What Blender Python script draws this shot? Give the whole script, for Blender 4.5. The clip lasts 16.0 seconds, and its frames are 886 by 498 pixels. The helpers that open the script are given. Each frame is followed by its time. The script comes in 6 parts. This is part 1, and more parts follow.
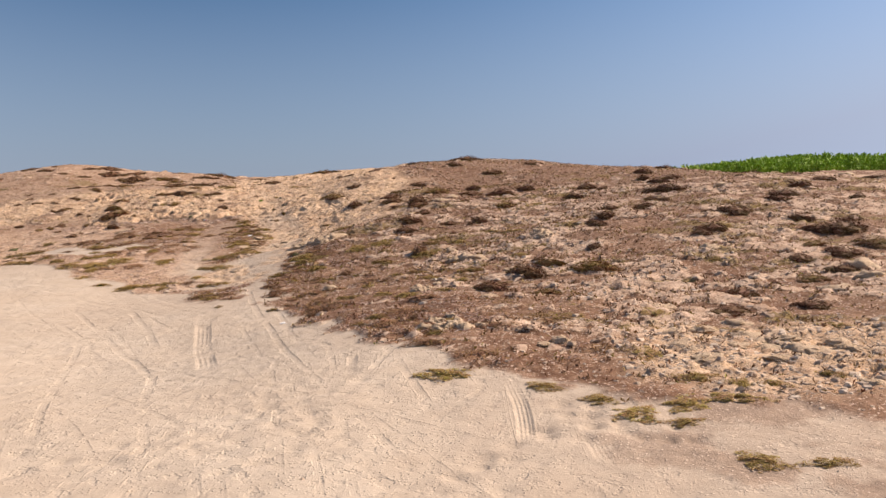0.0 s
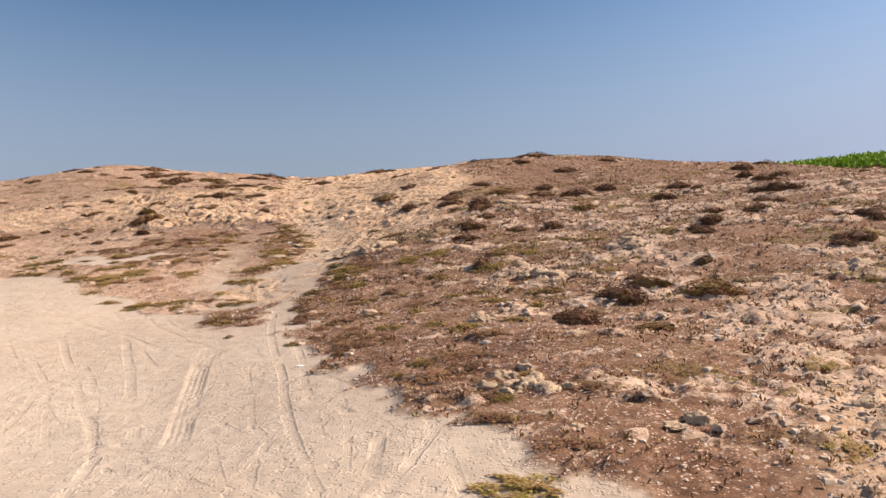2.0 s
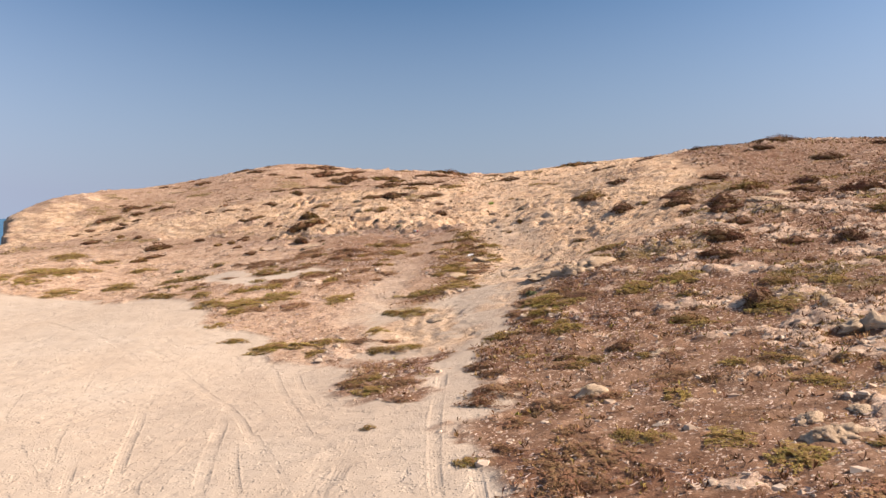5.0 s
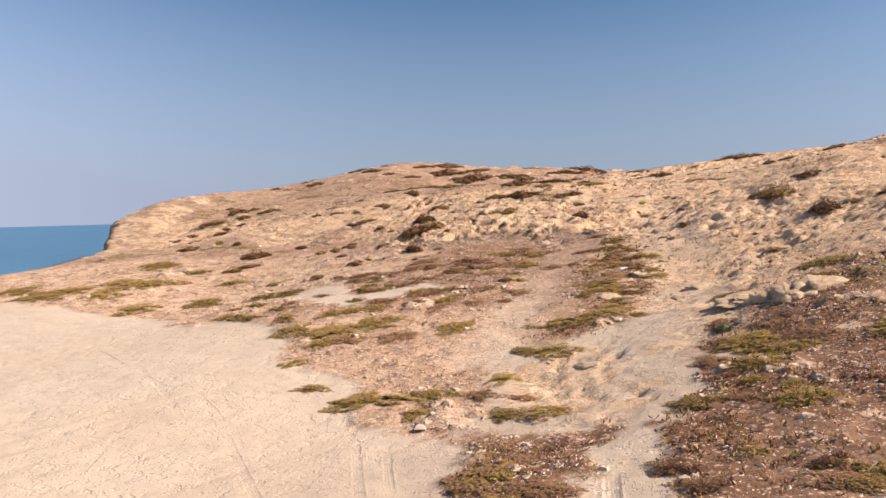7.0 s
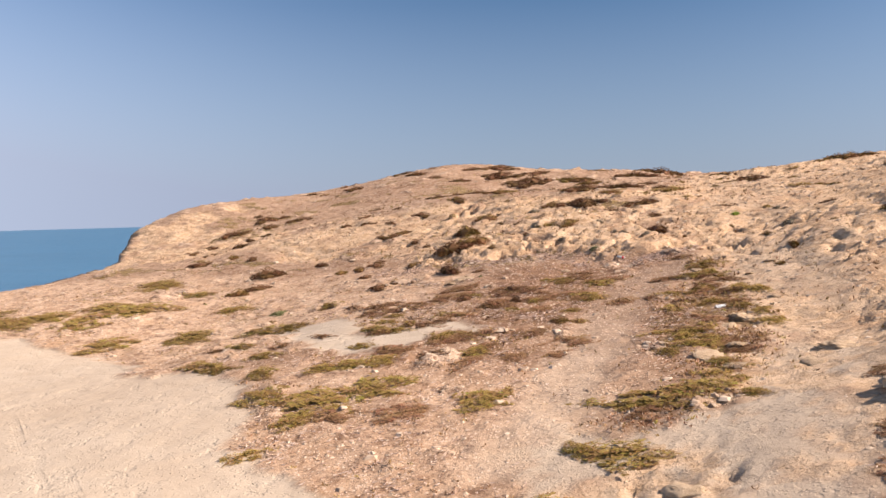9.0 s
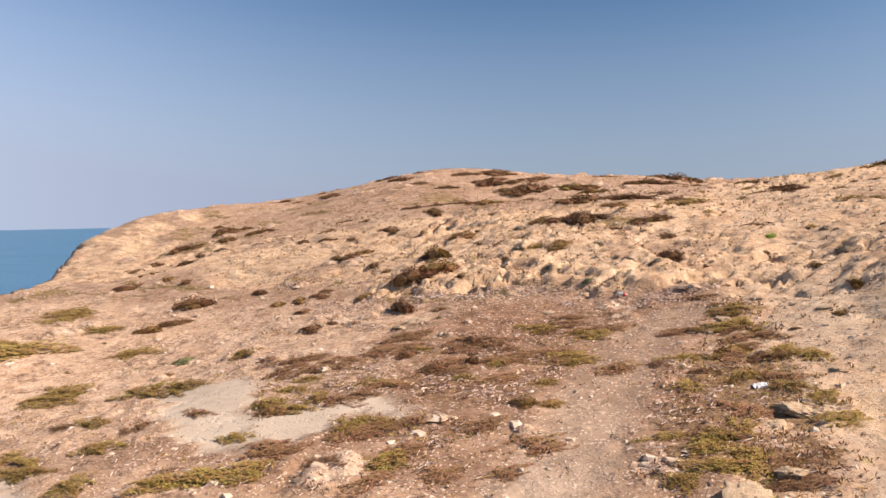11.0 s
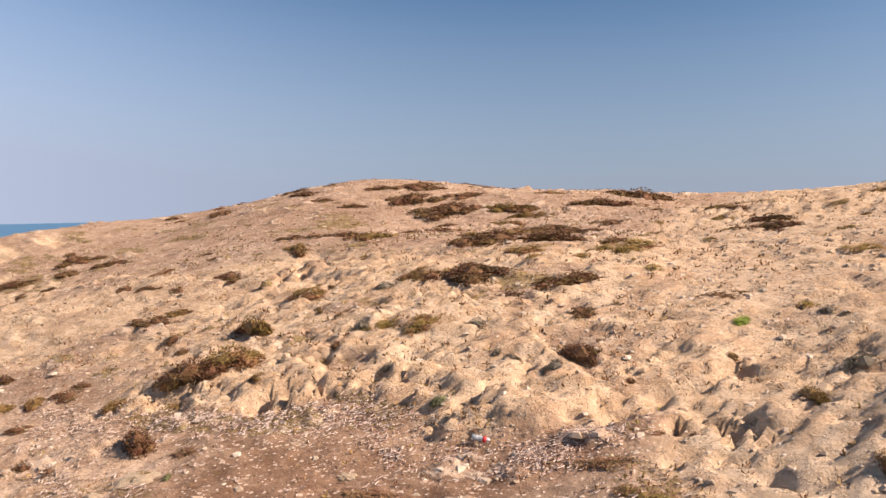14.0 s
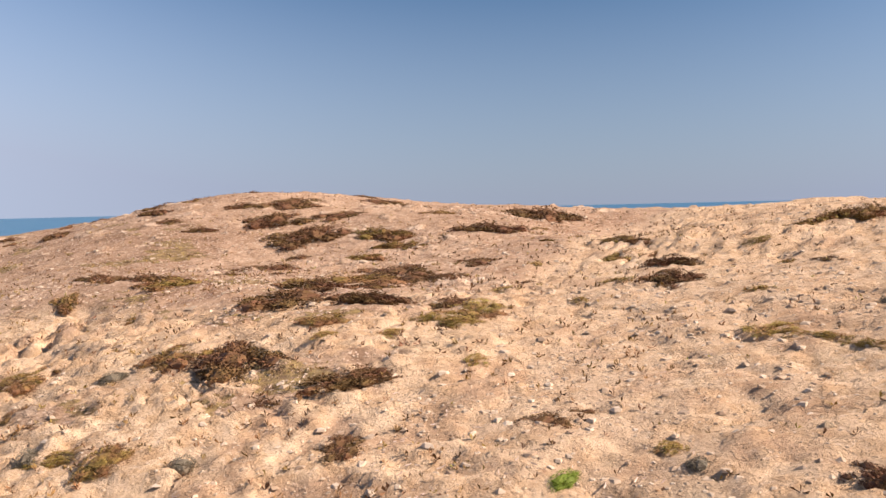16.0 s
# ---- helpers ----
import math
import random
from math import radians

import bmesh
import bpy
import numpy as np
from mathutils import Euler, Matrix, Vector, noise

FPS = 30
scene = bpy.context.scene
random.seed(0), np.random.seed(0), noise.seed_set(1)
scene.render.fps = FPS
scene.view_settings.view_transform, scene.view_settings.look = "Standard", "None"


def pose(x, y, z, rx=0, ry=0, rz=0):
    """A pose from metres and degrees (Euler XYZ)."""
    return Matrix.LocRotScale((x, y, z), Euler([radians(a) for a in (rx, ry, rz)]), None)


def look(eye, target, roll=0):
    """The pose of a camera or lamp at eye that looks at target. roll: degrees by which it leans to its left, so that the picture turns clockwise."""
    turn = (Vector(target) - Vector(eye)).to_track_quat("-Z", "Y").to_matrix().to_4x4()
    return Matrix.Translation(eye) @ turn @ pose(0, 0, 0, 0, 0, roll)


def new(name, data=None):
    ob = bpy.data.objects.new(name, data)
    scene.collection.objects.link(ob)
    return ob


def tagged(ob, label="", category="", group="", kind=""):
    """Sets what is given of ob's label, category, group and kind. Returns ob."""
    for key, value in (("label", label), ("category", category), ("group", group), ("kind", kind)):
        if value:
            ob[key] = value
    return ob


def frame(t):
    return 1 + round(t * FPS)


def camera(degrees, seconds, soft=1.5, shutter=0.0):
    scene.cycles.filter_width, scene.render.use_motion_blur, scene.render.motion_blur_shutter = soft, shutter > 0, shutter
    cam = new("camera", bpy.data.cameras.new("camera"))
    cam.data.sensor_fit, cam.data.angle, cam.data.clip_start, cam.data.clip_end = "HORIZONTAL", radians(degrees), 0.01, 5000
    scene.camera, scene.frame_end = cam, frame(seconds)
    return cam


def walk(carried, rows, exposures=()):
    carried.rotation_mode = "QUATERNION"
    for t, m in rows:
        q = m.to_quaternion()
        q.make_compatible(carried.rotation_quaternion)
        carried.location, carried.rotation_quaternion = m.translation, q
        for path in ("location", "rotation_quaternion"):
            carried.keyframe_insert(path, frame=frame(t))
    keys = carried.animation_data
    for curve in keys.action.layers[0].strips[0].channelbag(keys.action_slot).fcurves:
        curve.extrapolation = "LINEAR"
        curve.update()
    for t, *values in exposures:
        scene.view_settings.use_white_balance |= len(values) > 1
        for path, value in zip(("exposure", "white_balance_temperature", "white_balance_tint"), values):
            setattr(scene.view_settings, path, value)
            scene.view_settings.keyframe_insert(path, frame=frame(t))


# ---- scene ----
cam = camera(54.54, 16.0)
PATH = [
    (0, (0.155, 2.366, 2.130), (0.127, 4.363, 2.031), -0.44),
    (0.5, (0.192, 3.249, 2.137), (0.139, 5.246, 2.040), -0.43),
    (1, (0.159, 4.109, 2.150), (0.079, 6.105, 2.054), -0.44),
    (1.5, (0.128, 4.973, 2.159), (0.004, 6.967, 2.064), -0.50),
    (2, (0.038, 5.856, 2.167), (-0.138, 7.846, 2.072), -0.60),
    (2.5, (-0.086, 6.708, 2.192), (-0.319, 8.692, 2.098), -0.66),
    (3, (-0.254, 7.540, 2.221), (-0.554, 9.515, 2.126), -0.78),
    (3.5, (-0.456, 8.387, 2.243), (-0.827, 10.350, 2.147), -0.94),
    (4, (-0.687, 9.224, 2.260), (-1.132, 11.171, 2.164), -1.03),
    (4.5, (-0.912, 10.043, 2.286), (-1.432, 11.972, 2.190), -1.17),
    (5, (-1.218, 10.882, 2.299), (-1.812, 12.789, 2.203), -1.27),
    (5.2, (-1.347, 11.219, 2.299), (-1.970, 13.117, 2.204), -1.31),
    (7.3, (-2.781, 14.814, 2.266), (-3.678, 16.600, 2.186), -1.57),
    (7.5, (-2.897, 15.141, 2.275), (-3.812, 16.918, 2.196), -1.55),
    (8, (-3.204, 15.954, 2.339), (-4.154, 17.712, 2.262), -1.54),
    (8.5, (-3.478, 16.776, 2.409), (-4.455, 18.519, 2.335), -1.55),
    (8.7, (-3.582, 17.105, 2.430), (-4.569, 18.843, 2.356), -1.57),
    (10.8, (-4.549, 20.592, 2.682), (-5.581, 22.303, 2.613), -1.24),
    (11, (-4.611, 20.909, 2.720), (-5.644, 22.620, 2.651), -1.25),
    (11.5, (-4.736, 21.714, 2.805), (-5.774, 23.422, 2.735), -1.24),
    (12, (-4.936, 22.573, 2.890), (-5.973, 24.282, 2.817), -1.21),
    (12.5, (-5.037, 23.421, 2.988), (-6.073, 25.130, 2.912), -1.20),
    (13, (-5.149, 24.259, 3.117), (-6.185, 25.968, 3.039), -1.17),
    (13.5, (-5.148, 25.084, 3.202), (-6.179, 26.796, 3.122), -1.17),
    (14, (-5.307, 25.866, 3.380), (-6.329, 27.583, 3.298), -1.17),
    (14.5, (-5.364, 26.749, 3.504), (-6.375, 28.472, 3.419), -1.23),
    (15, (-5.269, 27.681, 3.587), (-6.263, 29.414, 3.497), -1.28),
    (15.5, (-5.392, 28.471, 3.798), (-6.363, 30.218, 3.703), -1.28),
    (16, (-5.268, 29.264, 3.902), (-6.214, 31.023, 3.804), -1.34),
]
walk(cam, [(t, look(eye, target, roll)) for t, eye, target, roll in PATH], exposures=[(0, 0.62, 6580, 15), (4, 0.83, 6580, 15), (16, 0.80, 6660, 15)])

# ---- light ----
SUN_AZ, SUN_EL = 72.0, 35.5          # degrees clockwise from +y, and above the horizon
world = bpy.data.worlds.new("sky")
scene.world = world
world.use_nodes = True
wn = world.node_tree
wn.nodes.clear()
sky = wn.nodes.new("ShaderNodeTexSky")
sky.sky_type = 'NISHITA'
sky.sun_disc = False
sky.sun_elevation = radians(SUN_EL)
sky.sun_rotation = radians(SUN_AZ)
sky.altitude, sky.air_density, sky.dust_density, sky.ozone_density = 0.0, 0.80, 0.22, 3.2
# sea haze: the clear sky pales to lavender towards the horizon
turn = wn.nodes.new("ShaderNodeTexCoord")
part_z = wn.nodes.new("ShaderNodeSeparateXYZ")
wn.links.new(turn.outputs["Generated"], part_z.inputs[0])
haze = wn.nodes.new("ShaderNodeValToRGB")
for el, (p, v) in zip(haze.color_ramp.elements, ((0.0, 0.95), (0.24, 0.0))):
    el.position, el.color = p, (v, v, v, 1)
wn.links.new(part_z.outputs[2], haze.inputs[0])
blend = wn.nodes.new("ShaderNodeMix")
blend.data_type = 'RGBA'
clear = wn.nodes.new("ShaderNodeMix")
clear.data_type, clear.blend_type = 'RGBA', 'MULTIPLY'
clear.inputs[0].default_value = 1.0
clear.inputs[7].default_value = (0.85, 1.01, 1.05, 1)
wn.links.new(sky.outputs[0], clear.inputs[6])
wn.links.new(clear.outputs[2], blend.inputs[6])
blend.inputs[7].default_value = (3.6, 4.3, 5.6, 1)
# clear air scatters more light towards and away from the sun than across it
to_sun = wn.nodes.new("ShaderNodeVectorMath")
to_sun.operation = 'DOT_PRODUCT'
wn.links.new(turn.outputs["Generated"], to_sun.inputs[0])
to_sun.inputs[1].default_value = (math.sin(radians(SUN_AZ)), math.cos(radians(SUN_AZ)), 0)
square = wn.nodes.new("ShaderNodeMath")
square.operation = 'POWER'
bare = wn.nodes.new("ShaderNodeMath")
bare.operation = 'ABSOLUTE'
wn.links.new(to_sun.outputs["Value"], bare.inputs[0])
wn.links.new(bare.outputs[0], square.inputs[0])
square.inputs[1].default_value = 2.0
thick = wn.nodes.new("ShaderNodeMath")
thick.operation, thick.use_clamp = 'MULTIPLY_ADD', True
wn.links.new(square.outputs[0], thick.inputs[0])
thick.inputs[1].default_value = 0.9
wn.links.new(haze.outputs[0], thick.inputs[2])
wn.links.new(thick.outputs[0], blend.inputs[0])
phase = wn.nodes.new("ShaderNodeMath")
phase.operation = 'MULTIPLY_ADD'
wn.links.new(square.outputs[0], phase.inputs[0])
phase.inputs[1].default_value, phase.inputs[2].default_value = 0.85, 0.88
back = wn.nodes.new("ShaderNodeBackground")
back.inputs["Strength"].default_value = 0.059
wout = wn.nodes.new("ShaderNodeOutputWorld")
scatter = wn.nodes.new("ShaderNodeVectorMath")
scatter.operation = 'SCALE'
wn.links.new(blend.outputs[2], scatter.inputs[0])
wn.links.new(phase.outputs[0], scatter.inputs["Scale"])
wn.links.new(scatter.outputs[0], back.inputs[0])
wn.links.new(back.outputs[0], wout.inputs[0])

sun_dir = Vector((math.sin(radians(SUN_AZ)) * math.cos(radians(SUN_EL)),
                  math.cos(radians(SUN_AZ)) * math.cos(radians(SUN_EL)), math.sin(radians(SUN_EL))))
sun = new("sun", bpy.data.lights.new("sun", "SUN"))
sun.data.energy, sun.data.angle, sun.data.color = 5.0, radians(0.6), (1.0, 0.875, 0.745)
sun.matrix_world = look(sun_dir * 100, (0, 0, 0))

# ---- materials ----
class Mat:
    """A small builder of node materials."""
    def __init__(self, name, rough=0.9, spec=0.25):
        self.m = bpy.data.materials.new(name)
        self.m.use_nodes = True
        self.n, self.l = self.m.node_tree.nodes, self.m.node_tree.links
        self.b = self.n["Principled BSDF"]
        self.b.inputs["Roughness"].default_value = rough
        self.b.inputs["Specular IOR Level"].default_value = spec
        self.co = self.n.new("ShaderNodeTexCoord").outputs["Object"]

    def set(self, sock, v):
        if isinstance(v, bpy.types.NodeSocket):
            self.l.new(v, sock)
        else:
            sock.default_value = v

    def noise(self, scale, detail=4.0, rough=0.6, stretch=None, co=None):
        t = self.n.new("ShaderNodeTexNoise")
        t.inputs["Scale"].default_value, t.inputs["Detail"].default_value, t.inputs["Roughness"].default_value = scale, detail, rough
        c = co or self.co
        if stretch:
            mp = self.n.new("ShaderNodeMapping")
            mp.inputs["Scale"].default_value = stretch
            self.l.new(c, mp.inputs["Vector"])
            c = mp.outputs[0]
        self.l.new(c, t.inputs["Vector"])
        return t.outputs["Fac"]

    def cells(self, scale, feature='F1', out="Distance", rnd=1.0):
        t = self.n.new("ShaderNodeTexVoronoi")
        t.feature = feature
        t.inputs["Scale"].default_value = scale
        t.inputs["Randomness"].default_value = rnd
        self.l.new(self.co, t.inputs["Vector"])
        return t.outputs[out]

    def attr(self, name):
        a = self.n.new("ShaderNodeAttribute")
        a.attribute_name = name
        return a.outputs["Fac"]

    def island(self):
        return self.n.new("ShaderNodeNewGeometry").outputs["Random Per Island"]

    def objrand(self):
        return self.n.new("ShaderNodeObjectInfo").outputs["Random"]

    def ramp(self, fac, stops, smooth=False):
        r = self.n.new("ShaderNodeValToRGB")
        if smooth:
            r.color_ramp.interpolation = 'EASE'
        e = r.color_ramp.elements
        while len(e) < len(stops):
            e.new(0.5)
        for el, (p, c) in zip(e, stops):
            el.position = p
            el.color = (c, c, c, 1) if isinstance(c, (int, float)) else (*c, 1)
        self.l.new(fac, r.inputs[0])
        return r.outputs[0]

    def mix(self, fac, a, b, mode='MIX'):
        x = self.n.new("ShaderNodeMix")
        x.data_type, x.blend_type = 'RGBA', mode
        self.set(x.inputs[0], fac)
        for s, v in ((x.inputs[6], a), (x.inputs[7], b)):
            self.set(s, (*v, 1) if isinstance(v, tuple) else v)
        return x.outputs[2]

    def math(self, op, a, b=0.0, clamp=False):
        x = self.n.new("ShaderNodeMath")
        x.operation, x.use_clamp = op, clamp
        self.set(x.inputs[0], a)
        self.set(x.inputs[1], b)
        return x.outputs[0]

    def bump(self, h, strength=0.5, dist=0.02, under=None):
        x = self.n.new("ShaderNodeBump")
        x.inputs["Strength"].default_value, x.inputs["Distance"].default_value = strength, dist
        self.l.new(h, x.inputs["Height"])
        if under:
            self.l.new(under, x.inputs["Normal"])
        self.l.new(x.outputs[0], self.b.inputs["Normal"])
        return x.outputs[0]

    def color(self, c):
        self.set(self.b.inputs["Base Color"], (*c, 1) if isinstance(c, tuple) else c)
        return self.m


def ground_material():
    k = Mat("coastal_ground", 0.95, 0.10)
    big, mid, fine, grit = k.noise(0.35, 5), k.noise(2.2, 6, 0.65), k.noise(9.0, 6, 0.72), k.noise(48.0, 4, 0.75)
    speck, blot = k.noise(17.0, 5, 0.75), k.noise(5.0, 6, 0.72)
    # pale drifted sand
    sand = k.mix(k.ramp(mid, [(0.3, 0.0), (0.7, 1.0)]), (0.485, 0.385, 0.287), (0.565, 0.462, 0.352))
    sand = k.mix(k.ramp(big, [(0.42, 0.0), (0.68, 0.5)]), sand, (0.50, 0.378, 0.268))
    sand = k.mix(k.ramp(grit, [(0.60, 0.0), (0.78, 0.35)]), sand, (0.42, 0.318, 0.232))
    # yellowish crusted limestone, mottled by noise in pale, rusty and dark brown patches
    rock = k.mix(k.ramp(blot, [(0.42, 0.0), (0.56, 1.0)]), (0.52, 0.365, 0.22), (0.66, 0.51, 0.345))
    rock = k.mix(k.ramp(big, [(0.42, 0.0), (0.62, 0.4)]), rock, (0.58, 0.41, 0.25))
    rock = k.mix(k.ramp(k.noise(6.5, 7, 0.78), [(0.57, 0.0), (0.68, 0.5)]), rock, (0.42, 0.29, 0.18))
    rock = k.mix(k.ramp(k.noise(1.4, 5, 0.7), [(0.52, 0.0), (0.64, 0.6)]), rock, (0.40, 0.262, 0.165))
    rock = k.mix(k.ramp(speck, [(0.61, 0.0), (0.70, 0.45)]), rock, (0.26, 0.165, 0.10))
    rock = k.mix(k.ramp(k.noise(0.9, 4, 0.6), [(0.58, 0.0), (0.70, 0.35)]), rock, (0.50, 0.42, 0.29))
    rock = k.mix(k.ramp(k.noise(21.0, 4, 0.7), [(0.58, 0.0), (0.68, 0.7)]), rock, (0.70, 0.575, 0.43))
    # brown soil with pale grit
    soil = k.mix(k.ramp(mid, [(0.36, 0.0), (0.62, 1.0)]), (0.138, 0.076, 0.045), (0.240, 0.143, 0.086))
    soil = k.mix(k.ramp(big, [(0.45, 0.0), (0.65, 0.5)]), soil, (0.30, 0.20, 0.128))
    pale = k.mix(k.ramp(mid, [(0.35, 0.0), (0.65, 1.0)]), (0.44, 0.305, 0.192), (0.62, 0.47, 0.33))
    soil = k.mix(k.attr("pale"), soil, pale)
    soil = k.mix(k.ramp(blot, [(0.52, 0.0), (0.60, 0.7)]), soil, (0.34, 0.225, 0.145))
    soil = k.mix(k.ramp(k.noise(3.4, 6, 0.72), [(0.54, 0.0), (0.64, 0.7)]), soil, (0.150, 0.083, 0.050))
    soil = k.mix(k.ramp(speck, [(0.54, 0.0), (0.64, 0.65)]), soil, (0.105, 0.058, 0.034))
    chips = k.ramp(k.cells(24.0), [(0.20, 1.0), (0.28, 0.0)])
    some = k.ramp(k.noise(7.0, 4, 0.6), [(0.42, 0.0), (0.53, 1.0)])
    soil = k.mix(k.math('MULTIPLY', chips, k.math('MULTIPLY', some, 0.95)), soil, (0.68, 0.55, 0.43))
    chips2 = k.ramp(k.cells(11.0), [(0.15, 1.0), (0.22, 0.0)])
    soil = k.mix(k.math('MULTIPLY', chips2, 0.85), soil, (0.58, 0.46, 0.35))
    # pale broken crust that breaks through the soil
    torn = k.math('ADD', k.math('MULTIPLY', k.math('SUBTRACT', k.noise(7.5, 6, 0.74), 0.5), 0.30), k.attr("ledge"))
    crusty = k.math('MULTIPLY', k.ramp(torn, [(0.50, 0.0), (0.535, 0.9)]), k.math('SUBTRACT', 1.0, k.attr("sand")))
    crust = k.mix(k.ramp(blot, [(0.40, 0.0), (0.58, 1.0)]), (0.42, 0.30, 0.20), (0.60, 0.47, 0.345))
    crust = k.mix(k.ramp(k.noise(15.0, 5, 0.75), [(0.55, 0.0), (0.62, 0.75)]), crust, (0.25, 0.155, 0.10))
    crust = k.mix(k.ramp(k.noise(26.0, 4, 0.7), [(0.58, 0.0), (0.66, 0.7)]), crust, (0.70, 0.58, 0.45))
    soil = k.mix(crusty, soil, crust)
    olive = k.mix(k.ramp(fine, [(0.38, 0.0), (0.62, 1.0)]), (0.085, 0.052, 0.022), (0.33, 0.235, 0.075))
    russet = k.mix(k.ramp(fine, [(0.38, 0.0), (0.62, 1.0)]), (0.09, 0.04, 0.025), (0.29, 0.15, 0.085))
    cover = k.mix(k.attr("red"), olive, russet)
    c = k.mix(1.0, k.mix(k.attr("rock"), soil, rock), (1.06, 0.98, 0.955), 'MULTIPLY')
    c = k.mix(k.attr("sand"), c, sand)
    grown = k.math('ADD', k.attr("veg"), k.math('MULTIPLY', k.math('SUBTRACT', k.noise(8.0, 6, 0.78), 0.5), 3.0))
    leafy = k.ramp(grown, [(0.66, 0.0), (0.82, 0.7)])
    c = k.mix(leafy, c, cover)
    h = k.math('MULTIPLY', k.math('ADD', fine, k.math('MULTIPLY', grit, 0.22)), k.math('SUBTRACT', 1.0, k.math('MULTIPLY', k.attr("sand"), 0.72)))
    n1 = k.bump(h, 0.6, 0.05)
    torn_rock = k.math('MULTIPLY', k.ramp(k.noise(6.5, 7, 0.78), [(0.36, 0.0), (0.44, 0.6), (0.54, 0.7), (0.58, 1.0)]), k.attr("rock"))
    n1 = k.bump(torn_rock, 0.7, 0.025, n1)
    n2 = k.bump(k.math('ADD', k.math('ADD', k.math('MULTIPLY', chips, some), k.math('MULTIPLY', leafy, 0.8)), k.math('MULTIPLY', crusty, 2.0)), 0.6, 0.018, n1)
    across = k.attr("tread_across")
    rut = k.ramp(k.math('DIVIDE', k.math('ABSOLUTE', across), 2.0), [(0.0, 0.30), (0.40, 0.28), (0.52, 0.72), (0.62, 1.0), (0.75, 0.62), (0.95, 0.5)])
    rut = k.math('MULTIPLY', k.math('SUBTRACT', rut, 0.5), k.attr("tread"))
    wave = k.math('MULTIPLY', k.math('MULTIPLY', k.math('SINE', k.math('MULTIPLY', across, 11.0)), k.attr("ribs")), k.ramp(k.math('ABSOLUTE', across), [(0.85, 0.16), (1.0, 0.0)]))
    dents = k.math('MULTIPLY', k.math('MULTIPLY', k.ramp(k.noise(6.5, 3, 0.6), [(0.56, 0.0), (0.62, 1.0)]), k.ramp(mid, [(0.36, 0.15), (0.56, 0.9)])), k.attr("sand"))
    k.bump(k.math('SUBTRACT', k.math('ADD', rut, wave), k.math('MULTIPLY', dents, 0.8)), 0.60, 0.015, n2)
    return k.color(c)


def stone_material():
    k = Mat("pitted_limestone", 0.92, 0.15)
    fine, mid = k.noise(7.0, 7, 0.72), k.noise(2.0, 5, 0.6)
    c = k.mix(k.ramp(fine, [(0.3, 0.0), (0.7, 1.0)]), (0.42, 0.295, 0.185), (0.60, 0.455, 0.31))
    c = k.mix(k.ramp(mid, [(0.54, 0.0), (0.74, 0.35)]), c, (0.48, 0.385, 0.29))
    c = k.mix(k.ramp(k.noise(3.3, 5, 0.7), [(0.64, 0.0), (0.72, 0.5)]), c, (0.50, 0.27, 0.08))
    c = k.mix(k.math('MULTIPLY', k.objrand(), 0.6), c, (0.47, 0.335, 0.22))
    k.bump(k.math('ADD', fine, k.math('MULTIPLY', k.noise(30.0, 5, 0.7), 0.4)), 0.6, 0.035)
    return k.color(c)


def leaf_material(name, dark, light, dry, amount=0.3, rough=0.7, fresh=None):
    k = Mat(name, rough, 0.2)
    r = k.island()
    c = k.mix(r, dark, light)
    c = k.mix(k.ramp(k.noise(2.6, 4, 0.6), [(0.5 - amount * 0.3, 0.0), (0.72 - amount * 0.3, 0.9)]), c, dry)
    c = k.mix(k.math('MULTIPLY', k.objrand(), 0.35), c, k.mix(r, dry, dark))
    if fresh:
        c = k.mix(k.ramp(k.noise(3.7, 4, 0.65), [(0.56, 0.0), (0.64, 0.85)]), c, k.mix(r, dark, fresh))
    return k.color(c)


M_GROUND = ground_material()
M_STONE = stone_material()
M_BROWN = leaf_material("brown_heath_leaves", (0.075, 0.032, 0.019), (0.30, 0.135, 0.072), (0.17, 0.105, 0.038), 0.30)
M_OLIVE = leaf_material("olive_heath_leaves", (0.15, 0.105, 0.02), (0.52, 0.40, 0.095), (0.38, 0.19, 0.09), 0.36, fresh=(0.40, 0.42, 0.06))
M_HEATH = leaf_material("heath_leaves", (0.12, 0.078, 0.02), (0.37, 0.265, 0.07), (0.26, 0.12, 0.06), 0.36)
M_GREEN = leaf_material("fresh_green_leaves", (0.16, 0.26, 0.022), (0.40, 0.55, 0.07), (0.30, 0.37, 0.06), 0.1)
M_MOSS = leaf_material("moss_green_leaves", (0.10, 0.15, 0.016), (0.26, 0.34, 0.045), (0.22, 0.24, 0.05), 0.2)
M_GREY = leaf_material("grey_leaves", (0.12, 0.105, 0.075), (0.27, 0.235, 0.175), (0.20, 0.15, 0.10), 0.3)
M_SAGE = leaf_material("blue_green_leaves", (0.11, 0.125, 0.045), (0.25, 0.26, 0.10), (0.21, 0.17, 0.09), 0.3)
M_RED = leaf_material("reddish_creeping_leaves", (0.14, 0.058, 0.036), (0.46, 0.225, 0.13), (0.34, 0.22, 0.09), 0.34)
M_STEM = Mat("dry_grey_wood").color((0.13, 0.095, 0.07))
_k = Mat("pale_dry_litter", 0.8, 0.2)
M_LITTER = _k.color(_k.mix(_k.island(), (0.36, 0.24, 0.185), (0.64, 0.51, 0.43)))
_k = Mat("loose_stones", 0.92, 0.15)
M_PEBBLE = _k.color(_k.mix(_k.ramp(_k.noise(20.0, 4), [(0.35, 0.0), (0.65, 0.5)]), _k.mix(_k.island(), (0.36, 0.255, 0.175), (0.70, 0.57, 0.44)), (0.40, 0.27, 0.17)))

